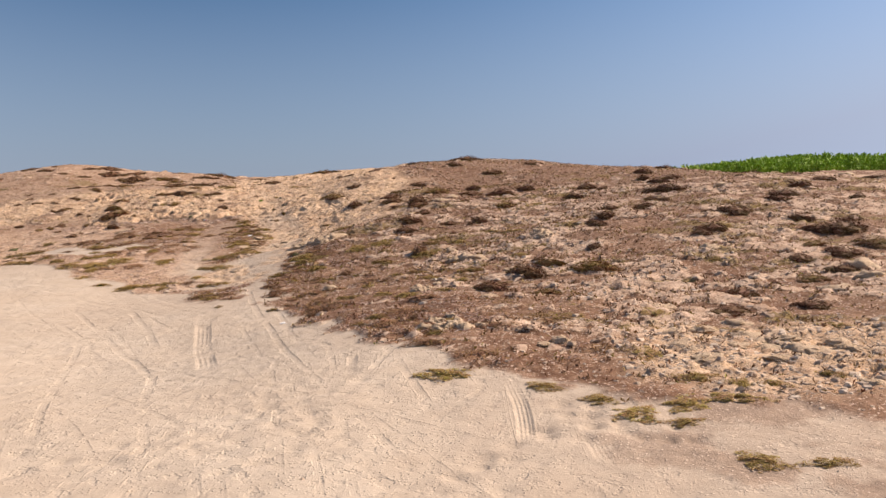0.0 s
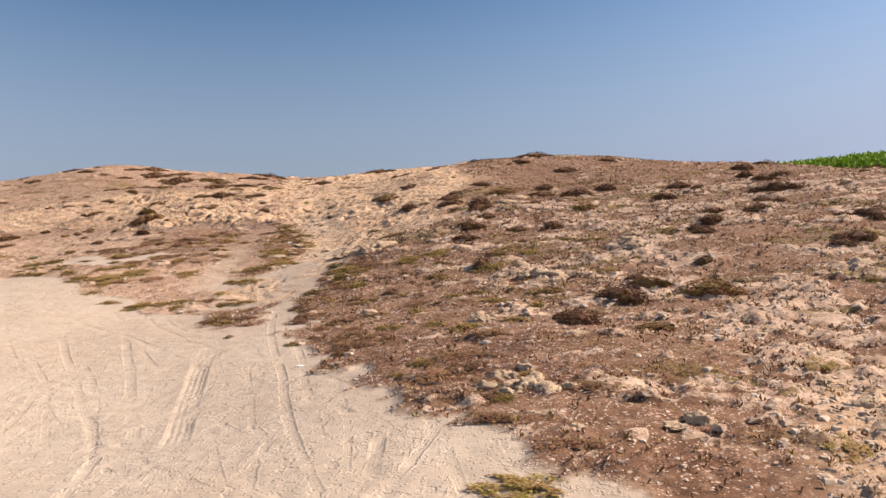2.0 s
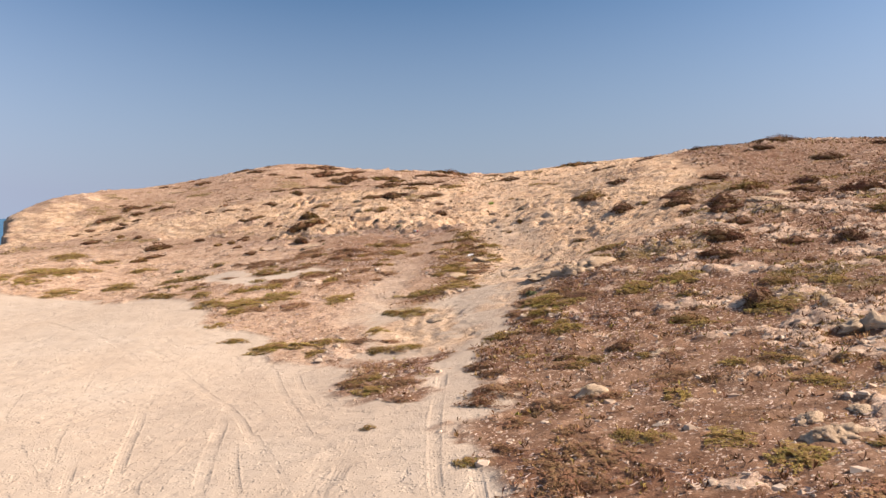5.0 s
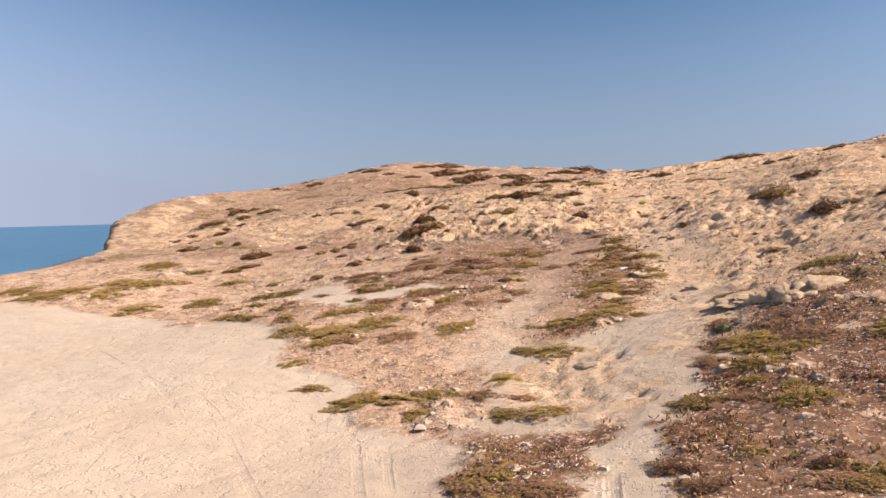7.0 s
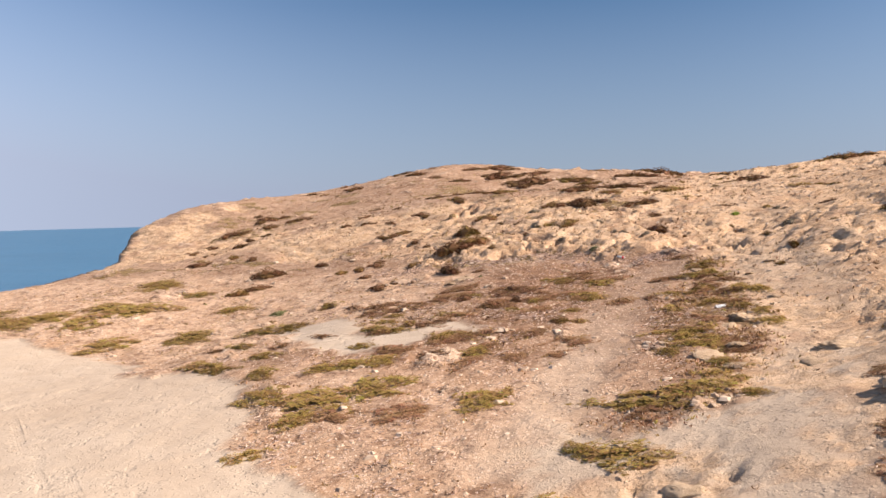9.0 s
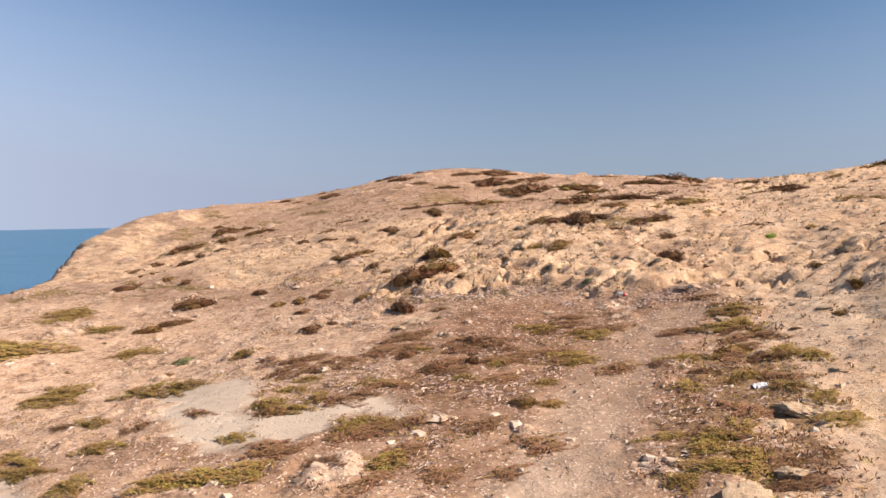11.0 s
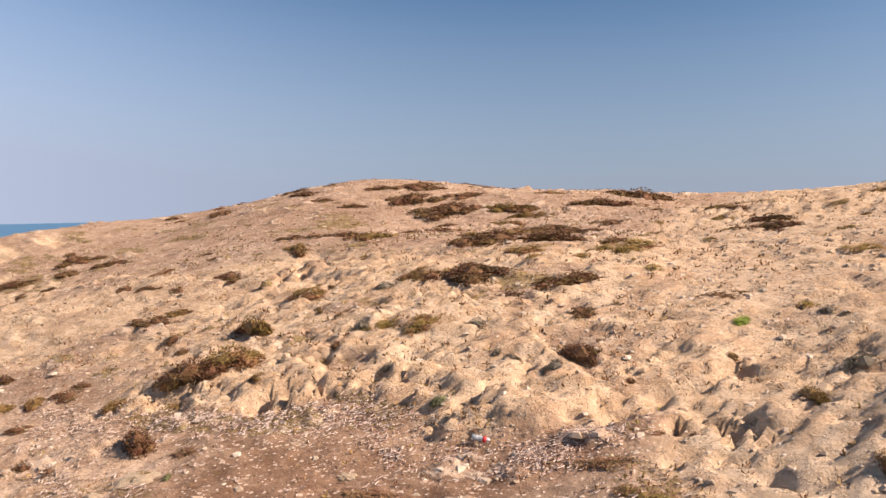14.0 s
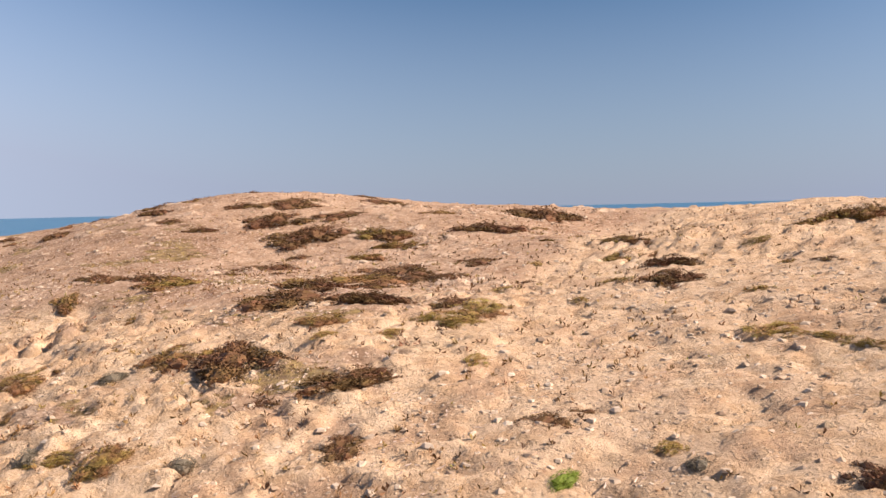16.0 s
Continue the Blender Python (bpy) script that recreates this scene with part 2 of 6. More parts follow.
# ---- the lie of the land ----
def lattice(ix, iy, seed):
    h = (ix.astype(np.int64) * 374761393 + iy.astype(np.int64) * 668265263 + seed * 974634777) & 0x7fffffff
    h = ((h ^ (h >> 13)) * 1274126177) & 0x7fffffff
    h = ((h ^ (h >> 16)) * 668265263) & 0x7fffffff
    return (h & 0xffff) / 65535.0


def value_noise(x, y, seed):
    ix, iy = np.floor(x), np.floor(y)
    fx, fy = x - ix, y - iy
    u, v = fx * fx * fx * (fx * (fx * 6 - 15) + 10), fy * fy * fy * (fy * (fy * 6 - 15) + 10)
    a, b = lattice(ix, iy, seed), lattice(ix + 1, iy, seed)
    c, d = lattice(ix, iy + 1, seed), lattice(ix + 1, iy + 1, seed)
    return (a + (b - a) * u) * (1 - v) + (c + (d - c) * u) * v


def fbm(x, y, freq, octaves, seed, gain=0.5):
    total, amp, norm = 0.0, 1.0, 0.0
    for o in range(octaves):
        ca, sa = math.cos(0.7 * o), math.sin(0.7 * o)
        total = total + amp * value_noise((x * ca - y * sa) * freq + 17.3 * o, (x * sa + y * ca) * freq - 9.1 * o, seed + o)
        norm += amp
        amp, freq = amp * gain, freq * 2.03
    return total / norm - 0.5


def billow(x, y, freq, octaves, seed, gain=0.6):
    """Rounded lumps with sharp creases, about 0 to 1."""
    total, amp, norm = 0.0, 1.0, 0.0
    for o in range(octaves):
        ca, sa = math.cos(0.9 * o), math.sin(0.9 * o)
        total = total + amp * np.abs(2 * value_noise((x * ca - y * sa) * freq + 31.7 * o, (x * sa + y * ca) * freq + 5.3 * o, seed + o) - 1)
        norm += amp
        amp, freq = amp * gain, freq * 2.07
    return total / norm


def cell_distance(x, y, freq, seed):
    """Distance to the nearest of scattered points, in cells."""
    x, y = x * freq, y * freq
    ix, iy = np.floor(x), np.floor(y)
    best = np.full_like(x, 9.0)
    for dx in (-1, 0, 1):
        for dy in (-1, 0, 1):
            jx, jy = ix + dx, iy + dy
            px, py = jx + lattice(jx, jy, seed), jy + lattice(jx, jy, seed + 7)
            best = np.minimum(best, (x - px) ** 2 + (y - py) ** 2)
    return np.sqrt(best)


def smooth(a, b, v):
    t = np.clip((v - a) / (b - a), 0, 1)
    return t * t * (3 - 2 * t)


def inside(poly, x, y):
    """Signed distance to a closed outline, positive inside."""
    d, s = np.full_like(x, 1e9), np.ones_like(x)
    for (ax, ay), (bx, by) in zip(poly, poly[1:] + poly[:1]):
        ex, ey, wx, wy = bx - ax, by - ay, x - ax, y - ay
        t = np.clip((wx * ex + wy * ey) / (ex * ex + ey * ey), 0, 1)
        d = np.minimum(d, (wx - ex * t) ** 2 + (wy - ey * t) ** 2)
        c1, c2, c3 = y >= ay, y < by, ex * wy > ey * wx
        s = np.where((c1 & c2 & c3) | (~c1 & ~c2 & ~c3), -s, s)
    return -s * np.sqrt(d)


def along(line, x, y):
    """Signed distance across an open line and the length along it."""
    best, across, run, done = np.full_like(x, 1e9), np.zeros_like(x), np.zeros_like(x), 0.0
    for (ax, ay), (bx, by) in zip(line, line[1:]):
        ex, ey, wx, wy = bx - ax, by - ay, x - ax, y - ay
        ln = math.hypot(ex, ey)
        t = np.clip((wx * ex + wy * ey) / (ln * ln), 0, 1)
        dx, dy = wx - ex * t, wy - ey * t
        d = np.sqrt(dx * dx + dy * dy)
        near = d < best
        best = np.where(near, d, best)
        across = np.where(near, np.sign(ex * wy - ey * wx) * d, across)
        run = np.where(near, done + t * ln, run)
        done += ln
    return across, run, done


SLOPE = (1.1694, 0.0406, 0.0296)     # the plain under the knolls: height, rise to +x, rise to +y
# knolls and hollows: x, y, radius, height
MOUNDS = [
    (-17, 13, 14, -0.792),
    (16, 22, 9, 0.986),
    (-20, 49, 3, 0.513),
    (1, 46, 4, -0.475),
    (7, 4, 6, -1.159),
    (-23, 43, 14, 2.611),
    (-20, 34, 3, -0.297),
    (1, 40, 6, 1.519),
    (-14, 13, 6, 0.733),
    (-29, 46, 3, -0.364),
    (16, 19, 6, -1.711),
    (-32, 28, 4, -0.412),
    (-14, 37, 3, 0.449),
    (1, 31, 3, 0.618),
    (-14, 19, 14, -1.269),
    (1, 34, 3, -0.376),
    (-17, 34, 4, -0.345),
    (-26, 43, 3, 0.443),
    (16, 43, 4, 0.563),
    (-2, 52, 4, -0.842),
    (-32, 37, 3, -0.76),
    (-26.4, 38.2, 2.4, 1.28),
    (-29, 34, 6, -1.192),
    (-29, 40, 4, -1.2),
]

# the saddle, its seaward lip and the shoulder of the knoll
MOUNDS += [(-5.5, 41.3, 2.4, 0.24), (-8.5, 45.5, 2.6, 0.08), (-11.0, 43.6, 1.4, 0.20), (-17.5, 41.2, 2.6, 0.24)]

# lesser swells and hollows of the slopes
SWELLS = [
    (-3, 51, 3.5, 1.299),
    (-6, 40, 2, -0.164),
    (3, 36, 3.5, 0.300),
    (-18, 44, 2, 0.307),
    (-10, 31, 6, -0.059),
    (-28, 42, 2, 0.451),
    (9, 27, 3.5, 0.435),
    (-14, 40, 2, -0.461),
    (-24, 51, 3.5, -0.430),
    (-10, 44, 2, -0.750),
    (6, 15, 3.5, -0.392),
    (-2, 26, 2, 0.314),
    (-10, 36, 2, 0.526),
    (2, 30, 2, -0.160),
    (-6, 18, 3.5, -0.129),
    (-2, 34, 2, 0.274),
    (8, 34, 2, 0.190),
    (-12, 51, 3.5, 0.103),
    (-16, 46, 2, -0.184),
    (6, 38, 2, -0.079),
    (4, 22, 2, 0.186),
    (0, 14, 2, 0.166),
    (-18, 34, 2, 0.224),
]
FOLDS = [
    (-10, 26, 2, 0.077),
    (-4, 40, 2, -0.184),
    (-18, 38, 2, -0.251),
    (-14, 28, 2, -0.369),
    (-12, 44, 2, 0.310),
    (0, 32, 2, -0.386),
    (-12, 34, 2, -0.091),
    (-22, 42, 2, -0.055),
    (-6, 22, 2, -0.204),
    (10, 51, 6, -1.154),
    (-10, 38, 2, -0.550),
    (-4, 14, 2, -0.235),
    (-26, 36, 2, 0.028),
    (-4, 28, 2, -0.286),
    (-2, 30, 2, 0.217),
    (-6, 36, 2, -0.129),
    (-2, 36, 2, 0.045),
    (-16, 32, 2, -0.147),
    (-16, 36, 2, 0.075),
    (-10, 40, 2, 0.203),
    (-8, 32, 2, -0.187),
    (0, 22, 2, -0.051),
    (4, 28, 2, -0.095),
]
MOUNDS += SWELLS + FOLDS

SAND_FLAT = [(30, -40), (14, 4), (3.68, 9.47), (3.07, 9.81), (2.40, 10.04), (1.69, 10.27), (1.23, 10.81), (0.71, 11.38), (0.30, 11.65), (-0.20, 11.75), (-0.57, 12.65), (-1.10, 13.72), (-1.76, 15.16),
             (-1.3, 14.2), (-2.2, 15.4), (-2.6, 16.3), (-3.2, 17.8), (-3.6, 19.4), (-3.9, 21.0), (-4.0, 23.0),
             (-4.4, 25.0), (-5.0, 25.3), (-5.2, 24.2), (-5.0, 22.6), (-4.5, 21.2), (-4.1, 20.0), (-3.95, 18.9), (-4.8, 18.9),
             (-5.6, 20.9), (-7.6, 21.8), (-8.2, 22.8), (-9.1, 23.1), (-10.4, 24.0), (-11.6, 24.9), (-12.9, 25.1), (-14.3, 25.8),
             (-18.0, 26.2), (-24, 25), (-60, 20), (-60, -40)]
SAND_TONGUE = [(-5.40, 21.30), (-6.26, 23.27), (-6.89, 23.72), (-6.64, 24.04), (-6.40, 24.48), (-5.90, 24.19), (-5.23, 24.60), (-4.80, 25.44), (-4.53, 24.15), (-4.20, 21.30)]
PALE_PATCH = [(-10.04, 26.16), (-9.13, 26.04), (-8.89, 27.12), (-10.63, 27.54)]
PALE_HOLLOW = [(-10.35, 25.80), (-12.43, 27.73), (-11.51, 27.78), (-10.33, 26.89), (-9.70, 25.90)]
PALE_STREAK = [(-9.56, 26.79), (-9.80, 27.24), (-9.14, 27.51), (-8.79, 26.94)]
CRAG = [(-19.5, 33.3), (-13.4, 31.8), (-11.8, 31.1), (-9.0, 31.0), (-7.3, 31.0), (-6.6, 30.2), (-5.6, 28.7), (-5.2, 26.6), (-4.7, 25.6), (-3.8, 25.0),
        (-2.4, 27.0), (-1.6, 30.0), (-2.0, 36.0), (-3.5, 42.0), (-6, 50), (-9.6, 47), (-9.6, 42.5), (-8.8, 38.0), (-9.5, 36.4), (-10.6, 35.2), (-12.2, 35.4),
        (-14.0, 35.7), (-17.2, 36.0), (-20.0, 36.4), (-23.0, 38.6), (-27, 41), (-34, 41), (-33, 34), (-24.5, 33.2)]
RUBBLE = [(2.0, 11.7), (2.7, 10.7), (4.4, 10.7), (5.8, 11.8), (5.6, 13.6), (2.6, 13.6)]
FOOTPATH = [(-4.37, 24.17), (-4.70, 26.08), (-5.09, 28.93), (-6.08, 31.22), (-6.59, 32.89), (-6.90, 34.60), (-7.64, 36.86), (-8.60, 40.50), (-9.30, 45.00), (-9.60, 50.00)]
SIDE_PATH = [(-6.65, 23.75), (-6.86, 25.35), (-7.20, 27.74), (-7.53, 29.97), (-7.05, 31.75), (-6.71, 33.38)]
PLANT_STRIP = [(-6.41, 24.20), (-5.79, 24.07), (-5.09, 25.22), (-5.41, 28.16), (-5.92, 29.30), (-6.39, 30.80), (-7.04, 31.18), (-6.83, 28.98), (-6.52, 27.16), (-5.84, 25.17)]
EARTH_APRON = [(-8.94, 26.45), (-9.79, 29.11), (-10.51, 30.59), (-9.95, 31.21), (-8.21, 31.04), (-7.43, 31.19), (-7.14, 30.78), (-6.96, 29.89), (-6.72, 27.95)]
SHORE_LEFT = [(-38, 0), (-27.0, 22), (-23.8, 29), (-23.8, 31.4), (-24.1, 33.6), (-25.7, 36.0), (-27.8, 38.0), (-27.2, 42.0), (-25.5, 47), (-20.5, 52.5), (-10, 54.5), (2, 56), (14, 72), (60, 200)]

SCARP_FOOT = [(-13.30, 31.27), (-11.56, 31.21), (-10.84, 31.40), (-10.22, 31.60), (-9.70, 31.87), (-9.10, 31.85), (-8.58, 31.40), (-7.84, 31.45), (-7.37, 31.79), (-6.82, 32.12)]

# wheel ruts in the sand: half width, and the line
RUTS = [
    (0.20, [(-4.36, 17.86), (-3.76, 15.55), (-3.24, 13.81), (-2.87, 12.56)]),
    (0.07, [(-3.88, 16.79), (-3.25, 15.82), (-2.58, 14.76)]),
    (0.09, [(-3.70, 18.43), (-3.11, 16.64), (-2.19, 13.85), (-1.67, 12.22)]),
    (0.08, [(-3.36, 18.32), (-2.67, 16.18), (-1.93, 13.84), (-1.46, 12.35)]),
    (0.10, [(-7.78, 19.66), (-6.65, 17.91), (-4.81, 15.01), (-3.57, 12.75)]),
    (0.11, [(-6.31, 19.08), (-4.87, 16.33), (-3.89, 14.17), (-3.22, 12.66)]),
    (0.06, [(-5.60, 18.08), (-4.73, 16.69), (-4.11, 15.73)]),
    (0.07, [(-2.22, 14.66), (-1.56, 13.46), (-1.12, 12.76)]),
    (0.06, [(-2.21, 15.31), (-1.74, 14.53), (-1.36, 13.83)]),
    (0.08, [(-7.15, 17.84), (-5.40, 15.25), (-4.18, 13.10)]),
    (0.06, [(-4.72, 17.54), (-3.90, 16.06), (-3.12, 14.48)]),
    (0.06, [(-2.49, 13.53), (-2.10, 12.79), (-1.85, 12.27)]),
    (0.07, [(-1.47, 13.05), (-1.15, 12.48), (-0.91, 12.04)]),
    (0.06, [(-1.49, 13.48), (-1.10, 12.92), (-0.79, 12.28)]),
    (0.10, [(-1.22, 14.53), (-1.04, 12.23), (-0.99, 11.36)]),
    (0.07, [(-0.58, 12.75), (-0.71, 11.92), (-0.85, 11.38)]),
    (0.08, [(-0.54, 12.24), (-0.33, 11.22), (-0.10, 10.24)]),
    (0.12, [(0.67, 11.18), (0.74, 10.12), (0.73, 9.07)]),
]
RUTS += [
    (0.13, [(1.26, 10.70), (1.28, 9.69), (1.32, 8.72)]),
    (0.07, [(-2.22, 14.03), (-1.62, 12.19), (-1.08, 10.93)]),
    (0.09, [(0.48, 10.82), (0.22, 10.40), (-0.01, 10.03)]),
    (0.12, [(-4.30, 18.15), (-3.72, 15.83), (-3.16, 13.67)]),
    (0.07, [(-6.06, 17.30), (-4.52, 14.74), (-2.81, 11.12)]),
    (0.08, [(-5.89, 15.99), (-4.54, 12.31), (-3.48, 9.43)]),
    (0.08, [(-1.07, 10.83), (-0.45, 9.48), (-0.04, 8.44)]),
    (0.08, [(-1.72, 11.54), (-0.87, 9.80), (-0.38, 8.58)]),
    (0.09, [(-3.81, 13.66), (-2.86, 10.45), (-2.32, 8.93)]),
    (0.10, [(1.19, 8.52), (1.29, 8.23)]),
    (0.07, [(1.85, 9.04), (2.19, 8.60), (2.60, 8.40)]),
    (0.07, [(-1.72, 11.22), (-1.48, 9.84), (-1.22, 8.45)]),
    (0.08, [(-7.08, 21.38), (-6.05, 19.91), (-4.52, 17.64)]),
    (0.07, [(-6.44, 20.97), (-5.58, 19.63), (-4.65, 18.15)]),
    (0.10, [(-4.29, 20.80), (-3.64, 18.31), (-3.16, 16.70)]),
    (0.08, [(-8.44, 21.12), (-6.31, 19.10), (-4.80, 17.24)]),
    (0.08, [(-11.47, 22.88), (-9.92, 21.83), (-8.57, 20.74)]),
    (0.07, [(-10.39, 22.40), (-9.00, 21.52), (-8.18, 20.92)]),
    (0.08, [(-12.89, 23.45), (-10.84, 22.34), (-9.15, 21.60)]),
    (0.07, [(-12.23, 22.46), (-10.22, 21.29), (-9.16, 20.52)]),
]
# fine wheel marks fan out from the neck of the sand
fan = random.Random(5)
for _ in range(46):
    x0, x1, y1 = -3.2 + fan.uniform(-2.6, 1.2), fan.uniform(-8.5, 1.6), fan.uniform(4.8, 9.0)
    y0 = 15.8 + fan.uniform(-3.0, 1.0)
    bow = fan.uniform(-0.35, 0.35)
    RUTS.append((fan.choice((0.022, 0.028, 0.035, 0.045)), [(x0 + (x1 - x0) * s + bow * math.sin(math.pi * s), y0 + (y1 - y0) * s) for s in (0, 0.3, 0.6, 1.0)]))
for _ in range(16):
    x0, y0, x1, y1 = fan.uniform(-12.0, -6.0), fan.uniform(19.5, 22.5), fan.uniform(-8.5, -3.2), fan.uniform(13.0, 16.0)
    bow = fan.uniform(-0.4, 0.4)
    RUTS.append((fan.choice((0.025, 0.035, 0.05)), [(x0 + (x1 - x0) * s + bow * math.sin(math.pi * s), y0 + (y1 - y0) * s) for s in (0, 0.3, 0.6, 1.0)]))


def rounded(line):
    """The same line with its corners eased."""
    for _ in range(2):
        cut = [line[0]]
        for (ax, ay), (bx, by) in zip(line, line[1:]):
            cut += [(0.75 * ax + 0.25 * bx, 0.75 * ay + 0.25 * by), (0.25 * ax + 0.75 * bx, 0.25 * ay + 0.75 * by)]
        line = cut + [line[-1]]
    return line


RUTS = [(half, rounded(line)) for half, line in RUTS]
SEA_LEVEL = -5.0


def spaced(marks):
    """Grid lines: (from, step) pairs, each step up to the next mark."""
    out = []
    for (a, step), (b, _) in zip(marks, marks[1:]):
        n = max(1, round((b - a) / step))
        out += list(a + (b - a) * np.arange(n) / n)
    return np.array(out + [marks[-1][0]])


def growing(start, step, stop):
    out, v = [], start
    while abs(v) < stop:
        v, step = v + step, step * 1.22
        out.append(v)
    return out


GX = spaced([(-32, 0.16), (-22, 0.10), (-13.6, 0.052), (3.4, 0.07), (9.5, 0.14), (18, 0.25), (28, 1)])
GY = spaced([(-1.0, 0.12), (6.5, 0.052), (19.0, 0.058), (29.0, 0.040), (38.0, 0.075), (46.0, 0.14), (60, 1)])
GX = np.array(sorted([v for v in growing(-32, -0.25, 900)] + list(GX) + growing(28, 0.35, 900)))
GY = np.array(sorted([v for v in growing(-1.0, -0.15, 900)] + list(GY) + growing(60, 0.4, 900)))
X, Y = np.meshgrid(GX, GY)

Z = SLOPE[0] + SLOPE[1] * np.clip(X, -60, 45) + SLOPE[2] * np.clip(Y, -60, 60)
for mx, my, mr, mh in MOUNDS:
    Z = Z + mh * np.exp(-((X - mx) ** 2 + (Y - my) ** 2) / (2 * mr * mr))

w_edge = fbm(X, Y, 0.9, 6, 11, 0.62)
sand_in = np.maximum(np.maximum(inside(SAND_FLAT, X, Y), inside(SAND_TONGUE, X, Y)), np.maximum(inside(PALE_PATCH, X, Y) - 0.45, np.maximum(inside(PALE_HOLLOW, X, Y), inside(PALE_STREAK, X, Y)) - 0.12))
W_SAND = smooth(-0.13, 0.13, sand_in + 1.7 * w_edge + 0.10)
path_across, _, _ = along(FOOTPATH, X, Y)
W_PATH = smooth(0.75, 0.25, np.abs(path_across) + 0.6 * w_edge) * (0.25 + 0.75 * smooth(32.5, 30.5, Y))
side_across, _, _ = along(SIDE_PATH, X, Y)
W_PATH = np.maximum(W_PATH, 0.6 * smooth(0.55, 0.15, np.abs(side_across) + 0.5 * w_edge) * smooth(32, 30.5, Y))
crag_in = inside(CRAG, X, Y)
W_CRAG = smooth(-0.5, 0.5, crag_in + 2.2 * fbm(X, Y, 0.45, 4, 23))
foot_line, _, _ = along(SCARP_FOOT, X, Y)
at_foot = smooth(-12.9, -11.9, X) * smooth(-6.8, -7.2, X) * smooth(1.6, 1.0, np.abs(foot_line))
W_CRAG = W_CRAG * (1 - at_foot) + at_foot * smooth(-0.12, 0.06, foot_line + 0.6 * fbm(X, Y, 1.9, 4, 59, 0.62))
W_RUBBLE = smooth(-0.5, 0.4, inside(RUBBLE, X, Y) + 1.2 * w_edge)
W_APRON = smooth(-0.4, 0.4, inside(EARTH_APRON, X, Y) + 0.8 * w_edge)
# pale crust breaks through the soil, most of all on the landward slope
landward = smooth(-0.3, 1.8, X - 1.3 + 0.34 * (Y - 12)) * smooth(32, 26, Y)
LEDGE = fbm(X * 0.7 + 0.15 * Y, Y, 1.9, 5, 31, 0.64) + 0.028 * landward - 0.15 * (1 - landward) + 0.05 * fbm(X, Y, 0.25, 2, 33)
LEDGE = LEDGE - 0.2 * (1 - smooth(9.5, 11, Y))
ledge = smooth(0.015, 0.06, LEDGE) * (1 - W_SAND) * (1 - 0.8 * W_PATH)
W_ROCK = np.clip(np.maximum(W_CRAG, W_RUBBLE), 0, 1) * (1 - W_SAND) * (1 - 0.9 * W_APRON)
hollow_soil = smooth(0.035, 0.075, fbm(X, Y * 1.25, 0.75, 6, 153, 0.66) + 0.03 * smooth(33.5, 36.5, Y) * smooth(-8.0, -10.5, X))
W_ROCK = W_ROCK * (1 - 0.95 * hollow_soil * (0.22 + 0.78 * smooth(-7.2, -9.2, X + 0.3 * (Y - 34))) * (1 - smooth(0.9, 0.2, np.abs(foot_line))))
W_BARE = (1 - 0.12 * smooth(16.5, 19.5, Y) * smooth(-8, -6.5, X)) * np.clip(np.maximum(np.maximum(W_SAND, (0.38 + 0.45 * smooth(29, 25, Y)) * W_PATH), 0), 0, 1)

# the neck of sand beside the path is mottled with tan crust
tongue = smooth(-0.3, 0.4, np.maximum(inside(SAND_TONGUE, X, Y), 0.9 - np.abs(path_across)) + 0.8 * w_edge) * smooth(20.5, 22.5, Y) * smooth(30.5, 28.5, Y)
mottled = smooth(-0.06, 0.06, fbm(X, Y, 1.3, 6, 157, 0.66))
W_ROCK = np.maximum(W_ROCK, tongue * (0.45 + 0.55 * mottled))
W_BARE = W_BARE * (1 - 0.75 * tongue * mottled)

# sand colour gives way to soil colour in patches on the landward side
W_BARE = W_BARE * (1 - smooth(-0.5, 2.5, X) * smooth(13, 10, Y) * (0.22 + 0.35 * smooth(-0.05, 0.10, fbm(X, Y, 1.1, 5, 163, 0.62))))

# relief: crusted knobs, runnels and small hollows on the crag, clods on the soil, scuffed sand
warp = 0.45 * fbm(X, Y, 1.2, 4, 43)
forms = fbm(X + warp, Y - warp, 0.6, 3, 41)
crease = billow(X + warp, Y * 1.1 - warp, 2.7, 5, 45, 0.72) - 0.36
plate = fbm(X + 0.6 * warp, Y * 1.25, 1.1, 5, 49, 0.66)
plates = smooth(-0.02, 0.02, plate + 0.05) + smooth(-0.02, 0.02, plate - 0.05) - 1.0
tier = 6.0 * fbm(X * 0.8 + 0.5 * warp, Y * 1.3 + 0.8 * warp, 0.55, 7, 57, 0.66)
steps = np.floor(tier) + smooth(0.72, 1.0, tier - np.floor(tier)) - 0.35 * smooth(0.45, 0.70, tier - np.floor(tier)) * smooth(1.0, 0.72, tier - np.floor(tier))
cleft = np.abs(fbm(X + 0.8 * warp, Y * 0.8 - 0.5 * warp, 1.35, 4, 50, 0.6))
clefts = smooth(0.028, 0.006, cleft) * smooth(-0.06, 0.08, fbm(X, Y, 0.8, 3, 51))
crust = fbm(X + warp, Y + warp, 5.0, 3, 44, 0.7)
grain = fbm(X, Y, 9.5, 2, 48, 0.6)
holes = smooth(0.10, 0.20, fbm(X + 0.4 * warp, Y * 1.1, 3.4, 3, 53, 0.55))
bites = smooth(0.13, 0.19, fbm(X + 0.8 * warp, Y * 1.25 + 0.5 * warp, 1.25, 4, 63, 0.55))
scarp = smooth(-0.5, 0.1, crag_in) * smooth(2.2, 0.6, crag_in) * smooth(-14.5, -12.5, X) * smooth(-5.0, -7.0, X)
foot_s = foot_line
